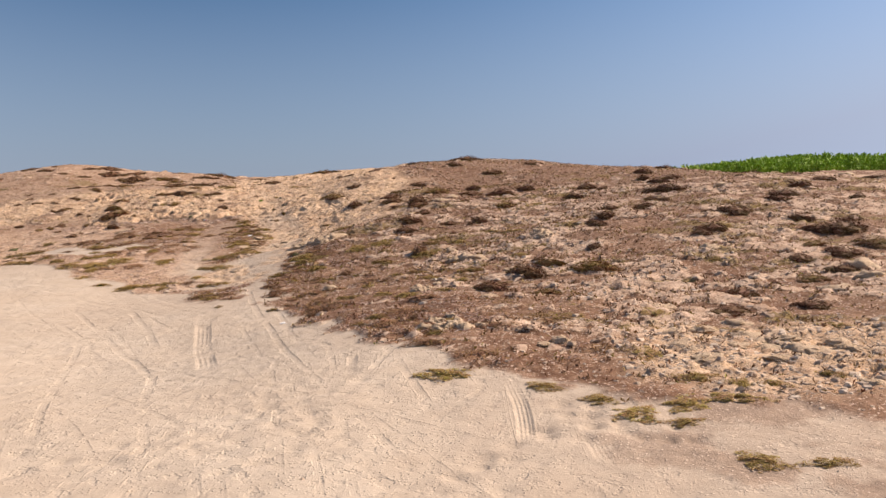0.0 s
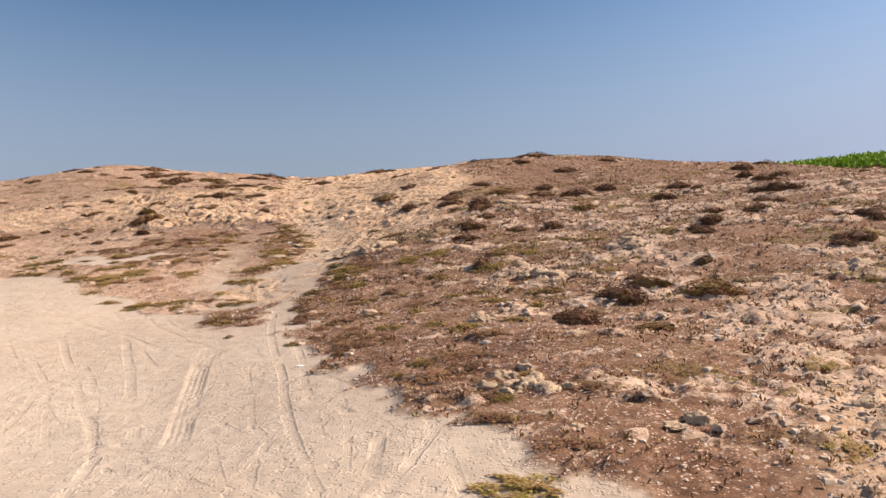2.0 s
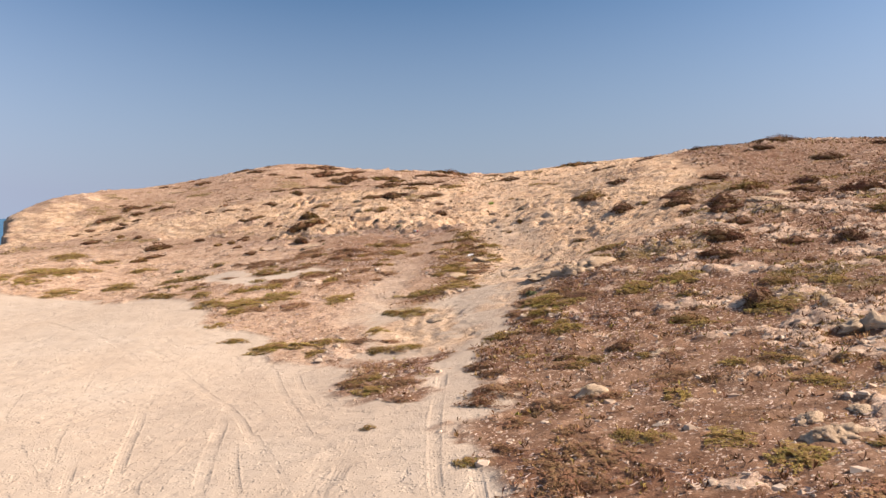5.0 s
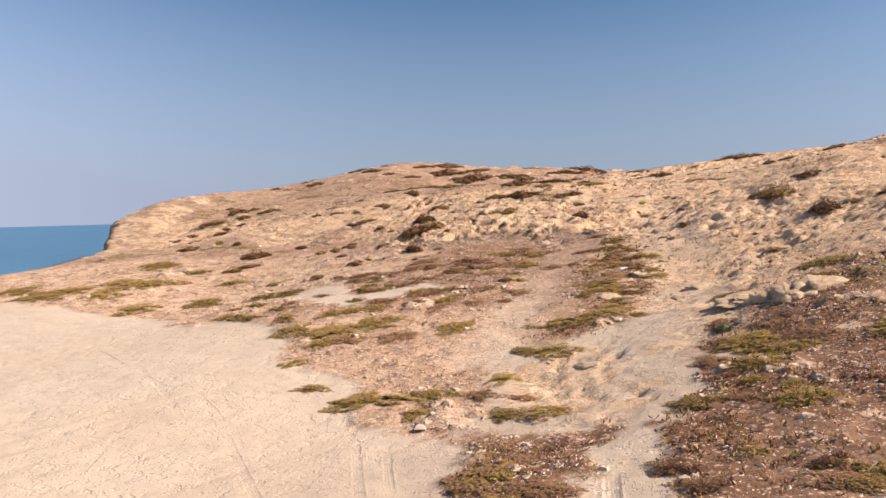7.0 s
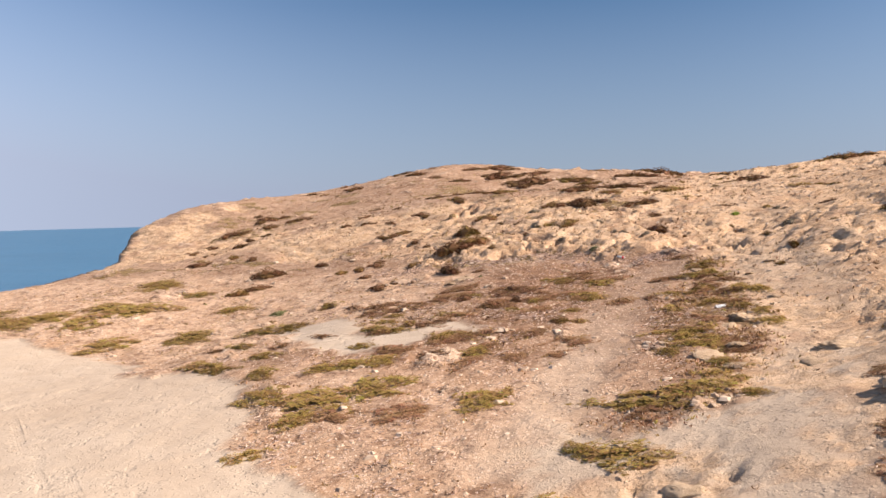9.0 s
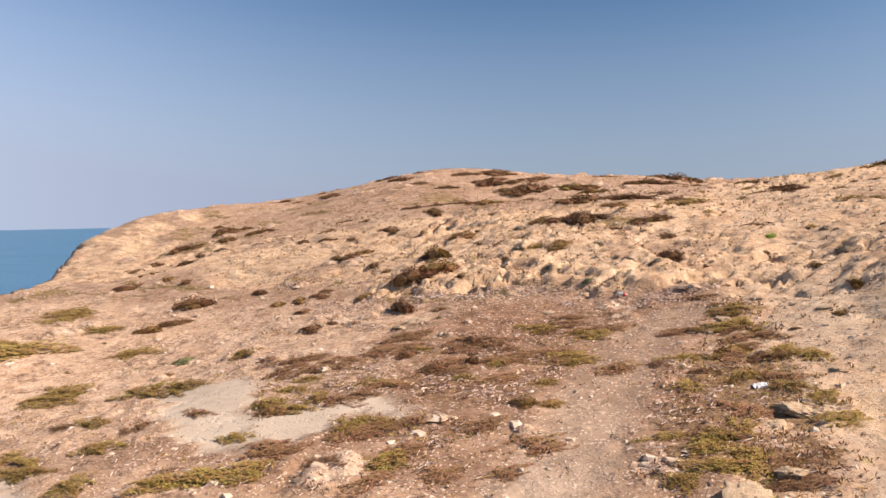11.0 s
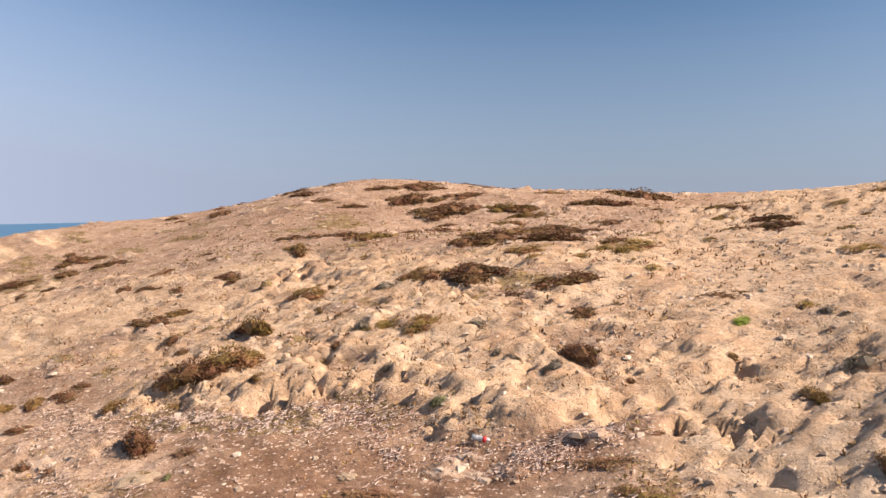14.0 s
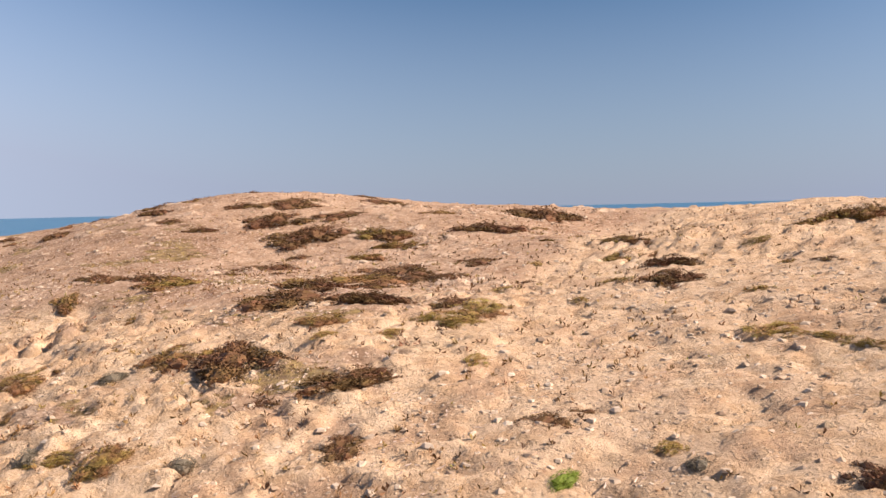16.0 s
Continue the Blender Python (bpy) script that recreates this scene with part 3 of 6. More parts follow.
lobe = foot_s + 0.75 * fbm(X, Y * 0.7, 1.1, 6, 59, 0.66) + 0.10
brow = (0.6 * smooth(-0.08, 0.16, lobe) + 0.4 * smooth(0.30, 0.46, lobe + 0.5 * fbm(X, Y, 2.0, 6, 60, 0.66))) * smooth(3.2, 0.8, foot_s) * smooth(-12.9, -11.9, X) * smooth(-6.5, -7.2, X)
rough_part = (1 - 0.35 * smooth(1.2, 2.5, foot_line)) * (0.40 + 0.75 * smooth(-0.08, 0.12, fbm(X, Y, 0.4, 3, 70)) + 0.25 * scarp + 0.9 * W_RUBBLE)
calm = 1 - 0.6 * W_PATH
lean = X * 0.55 + Y * 0.85
notch = fbm(lean * 0.55, (X * 0.85 - Y * 0.55) * 1.5, 2.6, 4, 147, 0.6)
notches = smooth(0.085, 0.125, notch) - 0.45 * smooth(0.125, 0.25, notch)
chips_cut = smooth(0.12, 0.16, fbm(X + 0.3 * warp, Y, 5.2, 3, 149, 0.6))
lumps = smooth(0.02, 0.11, fbm(X + 0.5 * warp, Y * 1.1, 2.1, 4, 151, 0.55))
crag = 0.15 * forms + 0.016 * plates + rough_part * (0.014 * crease + 0.022 * crust + 0.026 * grain + 0.010 * lumps - 0.032 * holes - 0.026 * bites - (0.06 + 0.10 * scarp) * clefts - (0.034 + 0.03 * scarp) * notches - 0.028 * chips_cut) + (0.036 * steps + 0.17 * brow) * (1 - 0.7 * W_RUBBLE) + W_RUBBLE * (0.09 * crust + 0.06 * crease)
Z = Z + W_ROCK * np.where(W_CRAG > 0.3, 1.0, 0.75) * calm * crag
clods = np.clip(fbm(X, Y, 6.0, 3, 74) - 0.06, 0, 1)
Z = Z + (1 - W_SAND) * (0.10 * fbm(X, Y, 0.7, 4, 71) + 0.05 * fbm(X, Y, 4.0, 4, 73, 0.66) + 0.09 * clods) * (1 - W_ROCK) * calm
Z = Z + ledge * (1 - W_ROCK) * (0.035 + 0.10 * np.clip(crust, -0.2, 0.4) + 0.07 * crease + 0.05 * grain + 0.02 * steps)
Z = Z - 0.03 * W_PATH * (1 - W_SAND)
scuff = smooth(0.40, 0.12, cell_distance(X, Y, 3.4, 79)) * smooth(-0.04, 0.10, fbm(X, Y, 0.6, 3, 83))
swept = fbm(X * 1.7 - Y * 0.55, Y * 0.30 + X * 0.1, 5.5, 3, 85)
Z = Z + W_SAND * (0.05 * fbm(X, Y, 0.8, 3, 89) + 0.016 * fbm(X, Y, 6.0, 3, 97, 0.75) + 0.012 * swept - 0.016 * scuff * (0.4 + smooth(13, 9, Y) * (0.8 + 1.2 * smooth(-0.5, 1.5, X) + smooth(-3.0, -4.5, X))) + 0.010 * fbm(X * 1.2, Y, 3.2, 3, 91, 0.6))
TREAD_U, TREAD_W, RIB_W = np.full_like(X, 2.0), np.zeros_like(X), np.zeros_like(X)
near_flat = (X > -13) & (X < 6) & (Y > 5) & (Y < 26)
xs, ys = X[near_flat], Y[near_flat]
cut, tu, tw, rib = np.zeros_like(xs), np.full_like(xs, 2.0), np.zeros_like(xs), np.zeros_like(xs)
for i, (half, line) in enumerate(RUTS):
    lx, ly = [p[0] for p in line], [p[1] for p in line]
    at = np.nonzero((xs > min(lx) - 0.6) & (xs < max(lx) + 0.6) & (ys > min(ly) - 0.6) & (ys < max(ly) + 0.6))[0]
    px, py = xs[at], ys[at]
    u, run, length = along(line, px, py)
    u = u + 0.025 * np.sin(run * 0.9 + i) + 0.010 * np.sin(run * 2.3 + 2 * i)
    wide = max(0.56 * half, 0.032)
    a = np.abs(u) / wide
    soft_end = min(1.0, 0.3 * length)
    fade = smooth(0, soft_end, run) * smooth(length, length - soft_end, run) * np.clip(0.55 + 2.4 * fbm(px, py, 1.6, 4, 101 + i, 0.65), 0.05, 1.1)
    cut[at] -= (0.008 if half > 0.05 else 0.0045) * smooth(1.3, 0.7, a) * fade
    cut[at] += 0.006 * smooth(0.9, 1.3, a) * smooth(2.1, 1.5, a) * fade
    on = smooth(1.9, 1.4, a) * fade * (1.0 if half > 0.05 else 0.7)
    take = on > tw[at]
    tu[at] = np.where(take, u / wide, tu[at])
    rib[at] = np.where(take, on * (1.0 if half > 0.115 else 0.3), rib[at])
    tw[at] = np.maximum(tw[at], on)
Z[near_flat] += cut * W_SAND[near_flat]
TREAD_U[near_flat], TREAD_W[near_flat], RIB_W[near_flat] = tu, tw * W_SAND[near_flat], rib * W_SAND[near_flat]

# the shore: land falls off to the sea bed past this line
shore = inside(SHORE_LEFT + [(900, 200), (900, -900), (-900, -900), (-900, -20)], X, Y) + 0.9 * fbm(X, Y, 0.3, 4, 109) + 0.5 * fbm(X, Y, 1.3, 3, 113)
LAND = 0.55 * smooth(-3.5, 0.2, shore) + 0.45 * smooth(-0.15, 0.25, shore)
Z = (SEA_LEVEL - 2.5) + (Z - SEA_LEVEL + 2.5) * LAND
# the top of the seaward knoll drops behind its crest
Z = Z - 0.05 * np.clip(Y - 47, 0, 30) * smooth(20, 4, X)

# creeping plants: streaks along the slope, thickest beside the sand
streak = fbm(X * 0.5 + 0.25 * Y, Y * 1.2, 1.5, 5, 127, 0.62) + 0.25 * fbm(X, Y, 0.35, 2, 128)
beside = smooth(4.2, 0.4, np.abs(sand_in)) * smooth(9.0, 11.5, Y)
heath = smooth(-0.5, 1.2, inside([(-3.9, 24.5), (-3.4, 19), (-2.2, 15.6), (0.4, 11.8), (2, 12), (1.5, 17), (-0.5, 21), (-2.4, 25)], X, Y))
apron_left = smooth(-1.0, 1.0, inside([(-22, 26.5), (-9, 23.6), (-6, 22.5), (-6.4, 25), (-7, 28), (-9, 30.6), (-14, 31.3), (-22, 31.5)], X, Y))
strip = smooth(-0.3, 0.3, inside(PLANT_STRIP, X, Y) + 0.8 * w_edge)
W_VEG = smooth(0.04, 0.13, streak + 0.03 * beside + 0.055 * heath + 0.04 * apron_left + 0.16 * strip - 0.02)
W_VEG = W_VEG * (1 - W_SAND) * (1 - 0.85 * W_ROCK * (1 - strip)) * (1 - W_PATH * (1 - 0.8 * strip)) * (1 - 0.6 * W_APRON) * smooth(0.5, 2.0, shore) * smooth(8.5, 10.5, Y) * smooth(36.0, 33.5, Y + 0.5 * np.clip(X + 4, -20, 0)) * (1 - 0.45 * apron_left)
# the seaward knoll carries paler, sandier soil
W_PALE = smooth(24.0, 27.5, Y) * smooth(-3.0, -6.5, X) * (1 - 0.75 * W_APRON) * (1 - 0.15 * smooth(34.5, 36.5, Y)) * (0.34 + 1.1 * np.clip(fbm(X, Y, 0.5, 6, 131, 0.66) + 0.16, 0, 0.5))
W_PALE = np.clip(W_PALE + 0.12 * smooth(33.5, 35.5, Y) * smooth(-7, -9, X) + 0.8 * np.maximum(0.8 * smooth(-9.8, -12, X), smooth(26.4, 24.6, Y) * smooth(-5, -6.5, X)) * smooth(20.0, 21.5, Y) * smooth(32, 30, Y) * (1 - 0.8 * W_APRON), 0, 1)
W_VEG = np.maximum(W_VEG, 0.62 * (1 - W_SAND) * smooth(-0.3, 0.5, inside([(-11.8, 27.2), (-12.0, 29.4), (-10.6, 30.8), (-7.9, 30.6), (-7.6, 28.6), (-7.4, 26.2), (-9.0, 25.6)], X, Y) + 0.9 * w_edge) * smooth(-0.03, 0.07, streak))
W_VEG = W_VEG * (1 - 0.6 * smooth(26.4, 24.6, Y) * smooth(-5, -6.5, X) * smooth(20.0, 21.5, Y))
W_RED = np.clip(smooth(2.2, 0.3, np.abs(sand_in)) * smooth(9.8, 11, Y) * smooth(-7, -4.5, X) + 0.8 * heath + (0.15 + 0.5 * smooth(-11, -8.5, X)) * apron_left + 0.5 * strip, 0, 1) * (1 - W_SAND) * (1 - W_PATH)


def ground_z(x, y):
    i = int(np.clip(np.searchsorted(GX, x) - 1, 0, len(GX) - 2))
    j = int(np.clip(np.searchsorted(GY, y) - 1, 0, len(GY) - 2))
    u, v = (x - GX[i]) / (GX[i + 1] - GX[i]), (y - GY[j]) / (GY[j + 1] - GY[j])
    return float((Z[j, i] * (1 - u) + Z[j, i + 1] * u) * (1 - v) + (Z[j + 1, i] * (1 - u) + Z[j + 1, i + 1] * u) * v)


def array_mesh(name, co, faces, material, smooth_shade=True):
    """A mesh from arrays of corners and of three- or four-cornered faces."""
    me = bpy.data.meshes.new(name)
    co, faces = np.asarray(co, dtype=np.float32), np.asarray(faces, dtype=np.int32)
    k = faces.shape[1]
    me.vertices.add(len(co))
    me.vertices.foreach_set("co", co.ravel())
    me.loops.add(faces.size)
    me.loops.foreach_set("vertex_index", faces.ravel())
    me.polygons.add(len(faces))
    me.polygons.foreach_set("loop_start", np.arange(0, faces.size, k, dtype=np.int32))
    me.polygons.foreach_set("use_smooth", np.full(len(faces), smooth_shade))
    me.update(calc_edges=True)
    me.materials.append(material)
    return me


ny, nx = X.shape
idx = np.arange(nx * ny).reshape(ny, nx)
quads = np.stack([idx[:-1, :-1], idx[:-1, 1:], idx[1:, 1:], idx[1:, :-1]], -1).reshape(-1, 4)
land = array_mesh("ground", np.stack([X, Y, Z], -1).reshape(-1, 3), quads, M_GROUND)
for key, field in (("sand", W_BARE), ("rock", W_ROCK), ("veg", W_VEG), ("red", W_RED), ("pale", W_PALE), ("tread_across", TREAD_U), ("tread", TREAD_W), ("ribs", RIB_W), ("ledge", 0.5 + LEDGE * (1 - W_PATH) - 0.02 - 0.2 * W_PATH)):
    a = land.attributes.new(key, 'FLOAT', 'POINT')
    a.data.foreach_set("value", field.astype(np.float32).ravel())
tagged(new("ground", land), "sandy coastal ground with brown soil and crusted limestone", "ground", kind="structure")

# ---- sea ----
def sea_material():
    k = Mat("open_sea", 0.32, 0.35)
    k.b.inputs["IOR"].default_value = 1.33
    c = k.mix(k.ramp(k.noise(0.02, 5, 0.6, (1, 3, 1)), [(0.35, 0.0), (0.65, 1.0)]), (0.036, 0.128, 0.225), (0.052, 0.168, 0.285))
    k.bump(k.math('ADD', k.noise(0.5, 4, 0.6, (1, 2.2, 1)), k.math('MULTIPLY', k.noise(2.5, 3, 0.6), 0.3)), 0.5, 0.35)
    return k.color(c)


rings, seg = [0, 30, 60, 120, 250, 500, 1000, 2000, 3500, 4900], 96
co, faces = [], []
for r in rings:
    for s in range(seg):
        co.append((-20 + r * math.cos(s * math.tau / seg), 40 + r * math.sin(s * math.tau / seg), SEA_LEVEL))
for i in range(len(rings) - 1):
    for s in range(seg):
        faces.append((i * seg + s, (i + 1) * seg + s, (i + 1) * seg + (s + 1) % seg, i * seg + (s + 1) % seg))
tagged(new("water", array_mesh("water", co, faces, sea_material())), "calm blue open sea reaching the horizon", "sea", kind="structure")

# ---- plants, rocks and litter ----
def part(name, me, parent, label=""):
    ob = new(name, me)
    ob.parent = parent
    return tagged(ob, label) if label else ob


def blades(points, ways, length, width, rng, per=3, droop=0.3):
    """Small tufts: thin pointed leaves that spring from each point about its way."""
    n = len(points)
    co, faces = np.zeros((n, 1 + 2 * per, 3)), np.zeros((n, per, 3), dtype=np.int64)
    co[:, 0] = points
    for k in range(per):
        w = ways + rng.normal(0, 0.55, (n, 3))
        w /= np.linalg.norm(w, axis=1)[:, None] + 1e-9
        side = np.cross(w, rng.normal(0, 1, (n, 3)))
        side /= np.linalg.norm(side, axis=1)[:, None] + 1e-9
        ln = (length * rng.uniform(0.6, 1.3, n))[:, None]
        wd = (width * rng.uniform(0.7, 1.3, n))[:, None]
        mid = points + w * ln * 0.75
        co[:, 1 + 2 * k] = mid + side * wd * 0.5 - np.array([0, 0, droop]) * ln * 0.2
        co[:, 2 + 2 * k] = points + w * ln - side * wd * 0.2
        base = np.arange(n) * (1 + 2 * per)
        faces[:, k] = np.stack([base, base + 1 + 2 * k, base + 2 + 2 * k], 1)
    return co.reshape(-1, 3), faces.reshape(-1, 3)


def join_arrays(*sets):
    co, faces, at = [], [], 0
    for c, f in sets:
        co.append(c)
        faces.append(f + at)
        at += len(c)
    return np.vstack(co), np.vstack(faces)


def cushion(name, seed, material, count=620, leaf=0.10, lumps=8, spread=1.0):
    """Foliage of a low cushion shrub, one wide and one high: several rounded lobes of short leafy twigs."""
    rng = np.random.default_rng(seed)
    centre = np.stack([rng.uniform(-0.32, 0.32, lumps), rng.uniform(-0.28, 0.28, lumps), rng.uniform(0.0, 0.12, lumps)], 1)
    size = rng.uniform(0.14, 0.26, lumps)
    centre[0], size[0] = (rng.uniform(-0.08, 0.08), 0, 0.10), 0.35
    if spread > 1:
        centre[:, :2] *= spread
        size *= 0.72
        centre[:, 2] *= 0.6
    which = rng.choice(lumps, count, p=size / size.sum())
    d = rng.normal(0, 1, (count, 3))
    d /= np.linalg.norm(d, axis=1)[:, None]
    d[:, 2] = np.abs(d[:, 2]) * 1.1 - 0.1
    r = size[which] * rng.uniform(0.78, 1.10, count)
    pts = centre[which] + d * r[:, None] * np.array([1, 1, 1.55])
    pts[:, 2] = np.maximum(pts[:, 2], 0.02)
    pts[:, 2] *= 1 - 0.45 * np.clip(np.hypot(pts[:, 0], pts[:, 1]) / 0.6, 0, 1)
    leaves = blades(pts, d + np.array([0, 0, 0.25]), leaf, leaf * 0.62, rng, 3)
    # shaded inner twigs close each lobe
    sets = [leaves]
    for c, s in zip(centre, size):
        bm = bmesh.new()
        bmesh.ops.create_icosphere(bm, subdivisions=1, radius=1.0)
        cc = np.array([v.co[:] for v in bm.verts])
        ff = np.array([[v.index for v in f.verts] for f in bm.faces])
        bm.free()
        cc = cc * (s * 0.74 * (1 + 0.16 * rng.uniform(-1, 1, (len(cc), 1)))) * np.array([1, 1, 1.5]) + c
        cc[:, 2] = np.maximum(cc[:, 2], -0.12)
        sets.append((cc, ff))
    return array_mesh(name, *join_arrays(*sets), material, False)


def sticks(name, seed, count=14, reach=0.5, thick=0.012):
    """Bare crooked twigs that fan out from the root."""
    rng = np.random.default_rng(seed)
    sets = []
    for _ in range(count):
        a, lift = rng.uniform(0, math.tau), rng.uniform(0.15, 1.0)
        p, w, ring, faces = np.array([0, 0, 0.0]), np.array([math.cos(a), math.sin(a), lift]), [], []
        n = 5
        for i in range(n):
            t = thick * (1 - 0.75 * i / (n - 1))
            for k in range(3):
                ang = k * math.tau / 3
                ring.append(p + t * np.array([-math.sin(a) * math.cos(ang), math.cos(a) * math.cos(ang), math.sin(ang)]))
            p = p + w / np.linalg.norm(w) * reach * rng.uniform(0.2, 0.32)
            w = w + rng.normal(0, 0.28, 3)
        for i in range(n - 1):
            for k in range(3):
                b0, b1, c0, c1 = i * 3 + k, i * 3 + (k + 1) % 3, (i + 1) * 3 + k, (i + 1) * 3 + (k + 1) % 3
                faces += [(b0, b1, c1), (b0, c1, c0)]
        sets.append((np.array(ring), np.array(faces)))
    return array_mesh(name, *join_arrays(*sets), M_STEM, False)


def carpet(name, seed, material, count=900, leaf=0.058):
    """A creeping mat of leaves with a ragged outline and bare gaps, one wide and one high."""
    rng = np.random.default_rng(seed)
    a, r = rng.uniform(0, math.tau, count * 3), np.sqrt(rng.uniform(0, 1, count * 3))
    edge = 0.34 + 0.16 * np.sin(a * 2 + rng.uniform(0, 6)) * rng.uniform(0.3, 1) + 0.10 * np.sin(a * 5 + rng.uniform(0, 6)) + 0.05 * np.sin(a * 11 + 1)
    x, y = edge * r * np.cos(a), edge * r * np.sin(a)
    keep = fbm(x + seed * 3.1, y * 1.6, 6.0, 4, seed) + 0.10 * (1 - r) > -0.05
    x, y, r = x[keep][:count], y[keep][:count], r[keep][:count]
    n = len(x)
    pts = np.stack([x, y, rng.uniform(0, 0.7, n) * (1 - 0.7 * r ** 2)], 1)
    ways = np.stack([x * 1.5, y * 1.5, np.full(n, 0.35)], 1)
    co, faces = blades(pts, ways, leaf, leaf * 0.62, rng, 3)
    co[:, 2] *= 1.6
    return array_mesh(name, co, faces, material, False)


def boulder(name, seed, level=4):
    """Weathered limestone crust, one wide and one high, craggy and pitted, sunk a little below its base."""
    bm = bmesh.new()
    bmesh.ops.create_icosphere(bm, subdivisions=level, radius=0.5)
    off = Vector((seed * 7.3, seed * 3.1, seed * 1.7))
    for v in bm.verts:
        d = v.co.normalized()
        big = noise.noise(d * 1.5 + off)
        lump = sum(abs(noise.noise(d * f + off * f)) * w for f, w in ((2.6, 0.5), (5.3, 0.30), (10.7, 0.20), (21.0, 0.14)))
        vor = noise.voronoi(d * 4.2 + off)[0][0]
        vor2 = noise.voronoi(d * 8.5 + off)[0][0]
        r = 0.5 * (0.64 + 0.36 * big + 0.74 * lump) - 0.20 * max(0.0, 0.36 - vor) / 0.36 - 0.09 * max(0.0, 0.32 - vor2) / 0.32
        v.co = d * max(r, 0.12)
        v.co.z = (v.co.z * (1.0 if v.co.z > 0 else 0.55)) * 1.6
    me = bpy.data.meshes.new(name)
    bm.to_mesh(me)
    bm.free()
    me.polygons.foreach_set("use_smooth", np.ones(len(me.polygons), dtype=bool))
    me.materials.append(M_STONE)
    return me


def lie(x, y, reach, lean=1.0):
    """The turn that lays a thing on the slope round (x, y), and the mean height there."""
    zx0, zx1, zy0, zy1 = ground_z(x - reach, y), ground_z(x + reach, y), ground_z(x, y - reach), ground_z(x, y + reach)
    nrm = Vector((-(zx1 - zx0) / (2 * reach) * lean, -(zy1 - zy0) / (2 * reach) * lean, 1)).normalized()
    return nrm.to_track_quat('Z', 'Y').to_matrix().to_4x4(), (zx0 + zx1 + zy0 + zy1 + 2 * ground_z(x, y)) / 6


SHRUB_KINDS = {
    "brown": (M_BROWN, "low dark-brown cushion shrub on stony soil"),
    "dark": (M_BROWN, "dead dark-brown matted shrub on a pale rock ledge"),
    "olive": (M_HEATH, "low olive-green heath shrub with brown tips"),
    "fresh": (M_MOSS, "small bright-green leafy cushion on tan rock"),
    "grey": (M_GREY, "dry grey twiggy shrub against crusted rock"),
    "sage": (M_SAGE, "small blue-green leafy plant in dry litter"),
}
MAT_KINDS = {
    "olive": (M_OLIVE, "flat olive creeping plant on sandy soil"),
    "red": (M_RED, "flat reddish-brown dry creeping plant on soil"),
}
SHRUB_MESHES, MAT_MESHES, counter = {}, {}, [0]
LOW_MESHES = {}
for i, (key, (mat, _)) in enumerate(SHRUB_KINDS.items()):
    SHRUB_MESHES[key] = [(cushion("foliage", 11 * i + j, mat, 1500, 0.050 if key != "fresh" else 0.040, 7 + j),
                          sticks("stem", 5 * i + j)) for j in range(4 if key in ("brown", "olive") else 2)]
for i, key in enumerate(("brown", "olive", "dark")):
    LOW_MESHES[key] = [(cushion("foliage", 501 + 11 * i + j, SHRUB_KINDS[key][0], 1700, 0.050, 15 + 2 * j, 1.45), sticks("stem", 71 + 5 * i + j, 24)) for j in range(5)]
for i, (key, (mat, _)) in enumerate(MAT_KINDS.items()):
    MAT_MESHES[key] = [carpet("creeping_plant", 301 + 10 * i + j, mat) for j in range(5)]
ROCK_MESHES = [boulder("limestone_rock", 3 + j, 4 if j < 3 else 3) for j in range(7)]


def shrub(kind, x, y, wide, high):
    counter[0] += 1
    k = counter[0]
    high = min(max(high, 0.21 * wide), (0.62 if kind == "dark" else 0.44) * wide)
    # on the knoll the wind keeps them low and ragged
    low = y > 33.2 and x < -2.5 and kind in LOW_MESHES
    choice = LOW_MESHES[kind] if low else SHRUB_MESHES[kind]
    foliage, wood = choice[k % len(choice)]
    if low:
        high *= 1.05
        wide *= 1.12
    turn_to, z = lie(x, y, max(0.12, wide * 0.4), 0.7)
    ob = new("shrub")
    ob.empty_display_size = 0.1
    deep = wide * (0.75 + 0.25 * math.sin(k * 1.9))
    ob.matrix_world = Matrix.Translation((x, y, z - 0.02)) @ turn_to @ pose(0, 0, 0, 0, 0, 40 * math.sin(k * 2.3) + 180 * (k % 2)) @ Matrix.Diagonal((wide * 1.2, deep * 1.2, high * 1.35 + 0.01, 1))
    part("foliage", foliage, ob)
    part("stem", wood, ob, "bare grey woody twigs")
    tagged(ob, SHRUB_KINDS[kind][1], "shrub", "shrubs on the slopes")
    return ob


def creeper(kind, x, y, wide, high):
    counter[0] += 1
    k = counter[0]
    turn_to, z = lie(x, y, max(0.12, wide * 0.4), 1.0)
    ob = new("creeping_plant", MAT_MESHES[kind][k % 5])
    ob.matrix_world = Matrix.Translation((x, y, z - 0.01)) @ turn_to @ pose(0, 0, 0, 0, 0, (28 if x < -3.4 else 8) + 20 * math.sin(k * 2.9) + 180 * (k % 2)) @ Matrix.Diagonal((wide * 1.65, wide * 1.05, max(high * 1.2, 0.045), 1))
    return tagged(ob, MAT_KINDS[kind][1], "plant", "creeping plants")


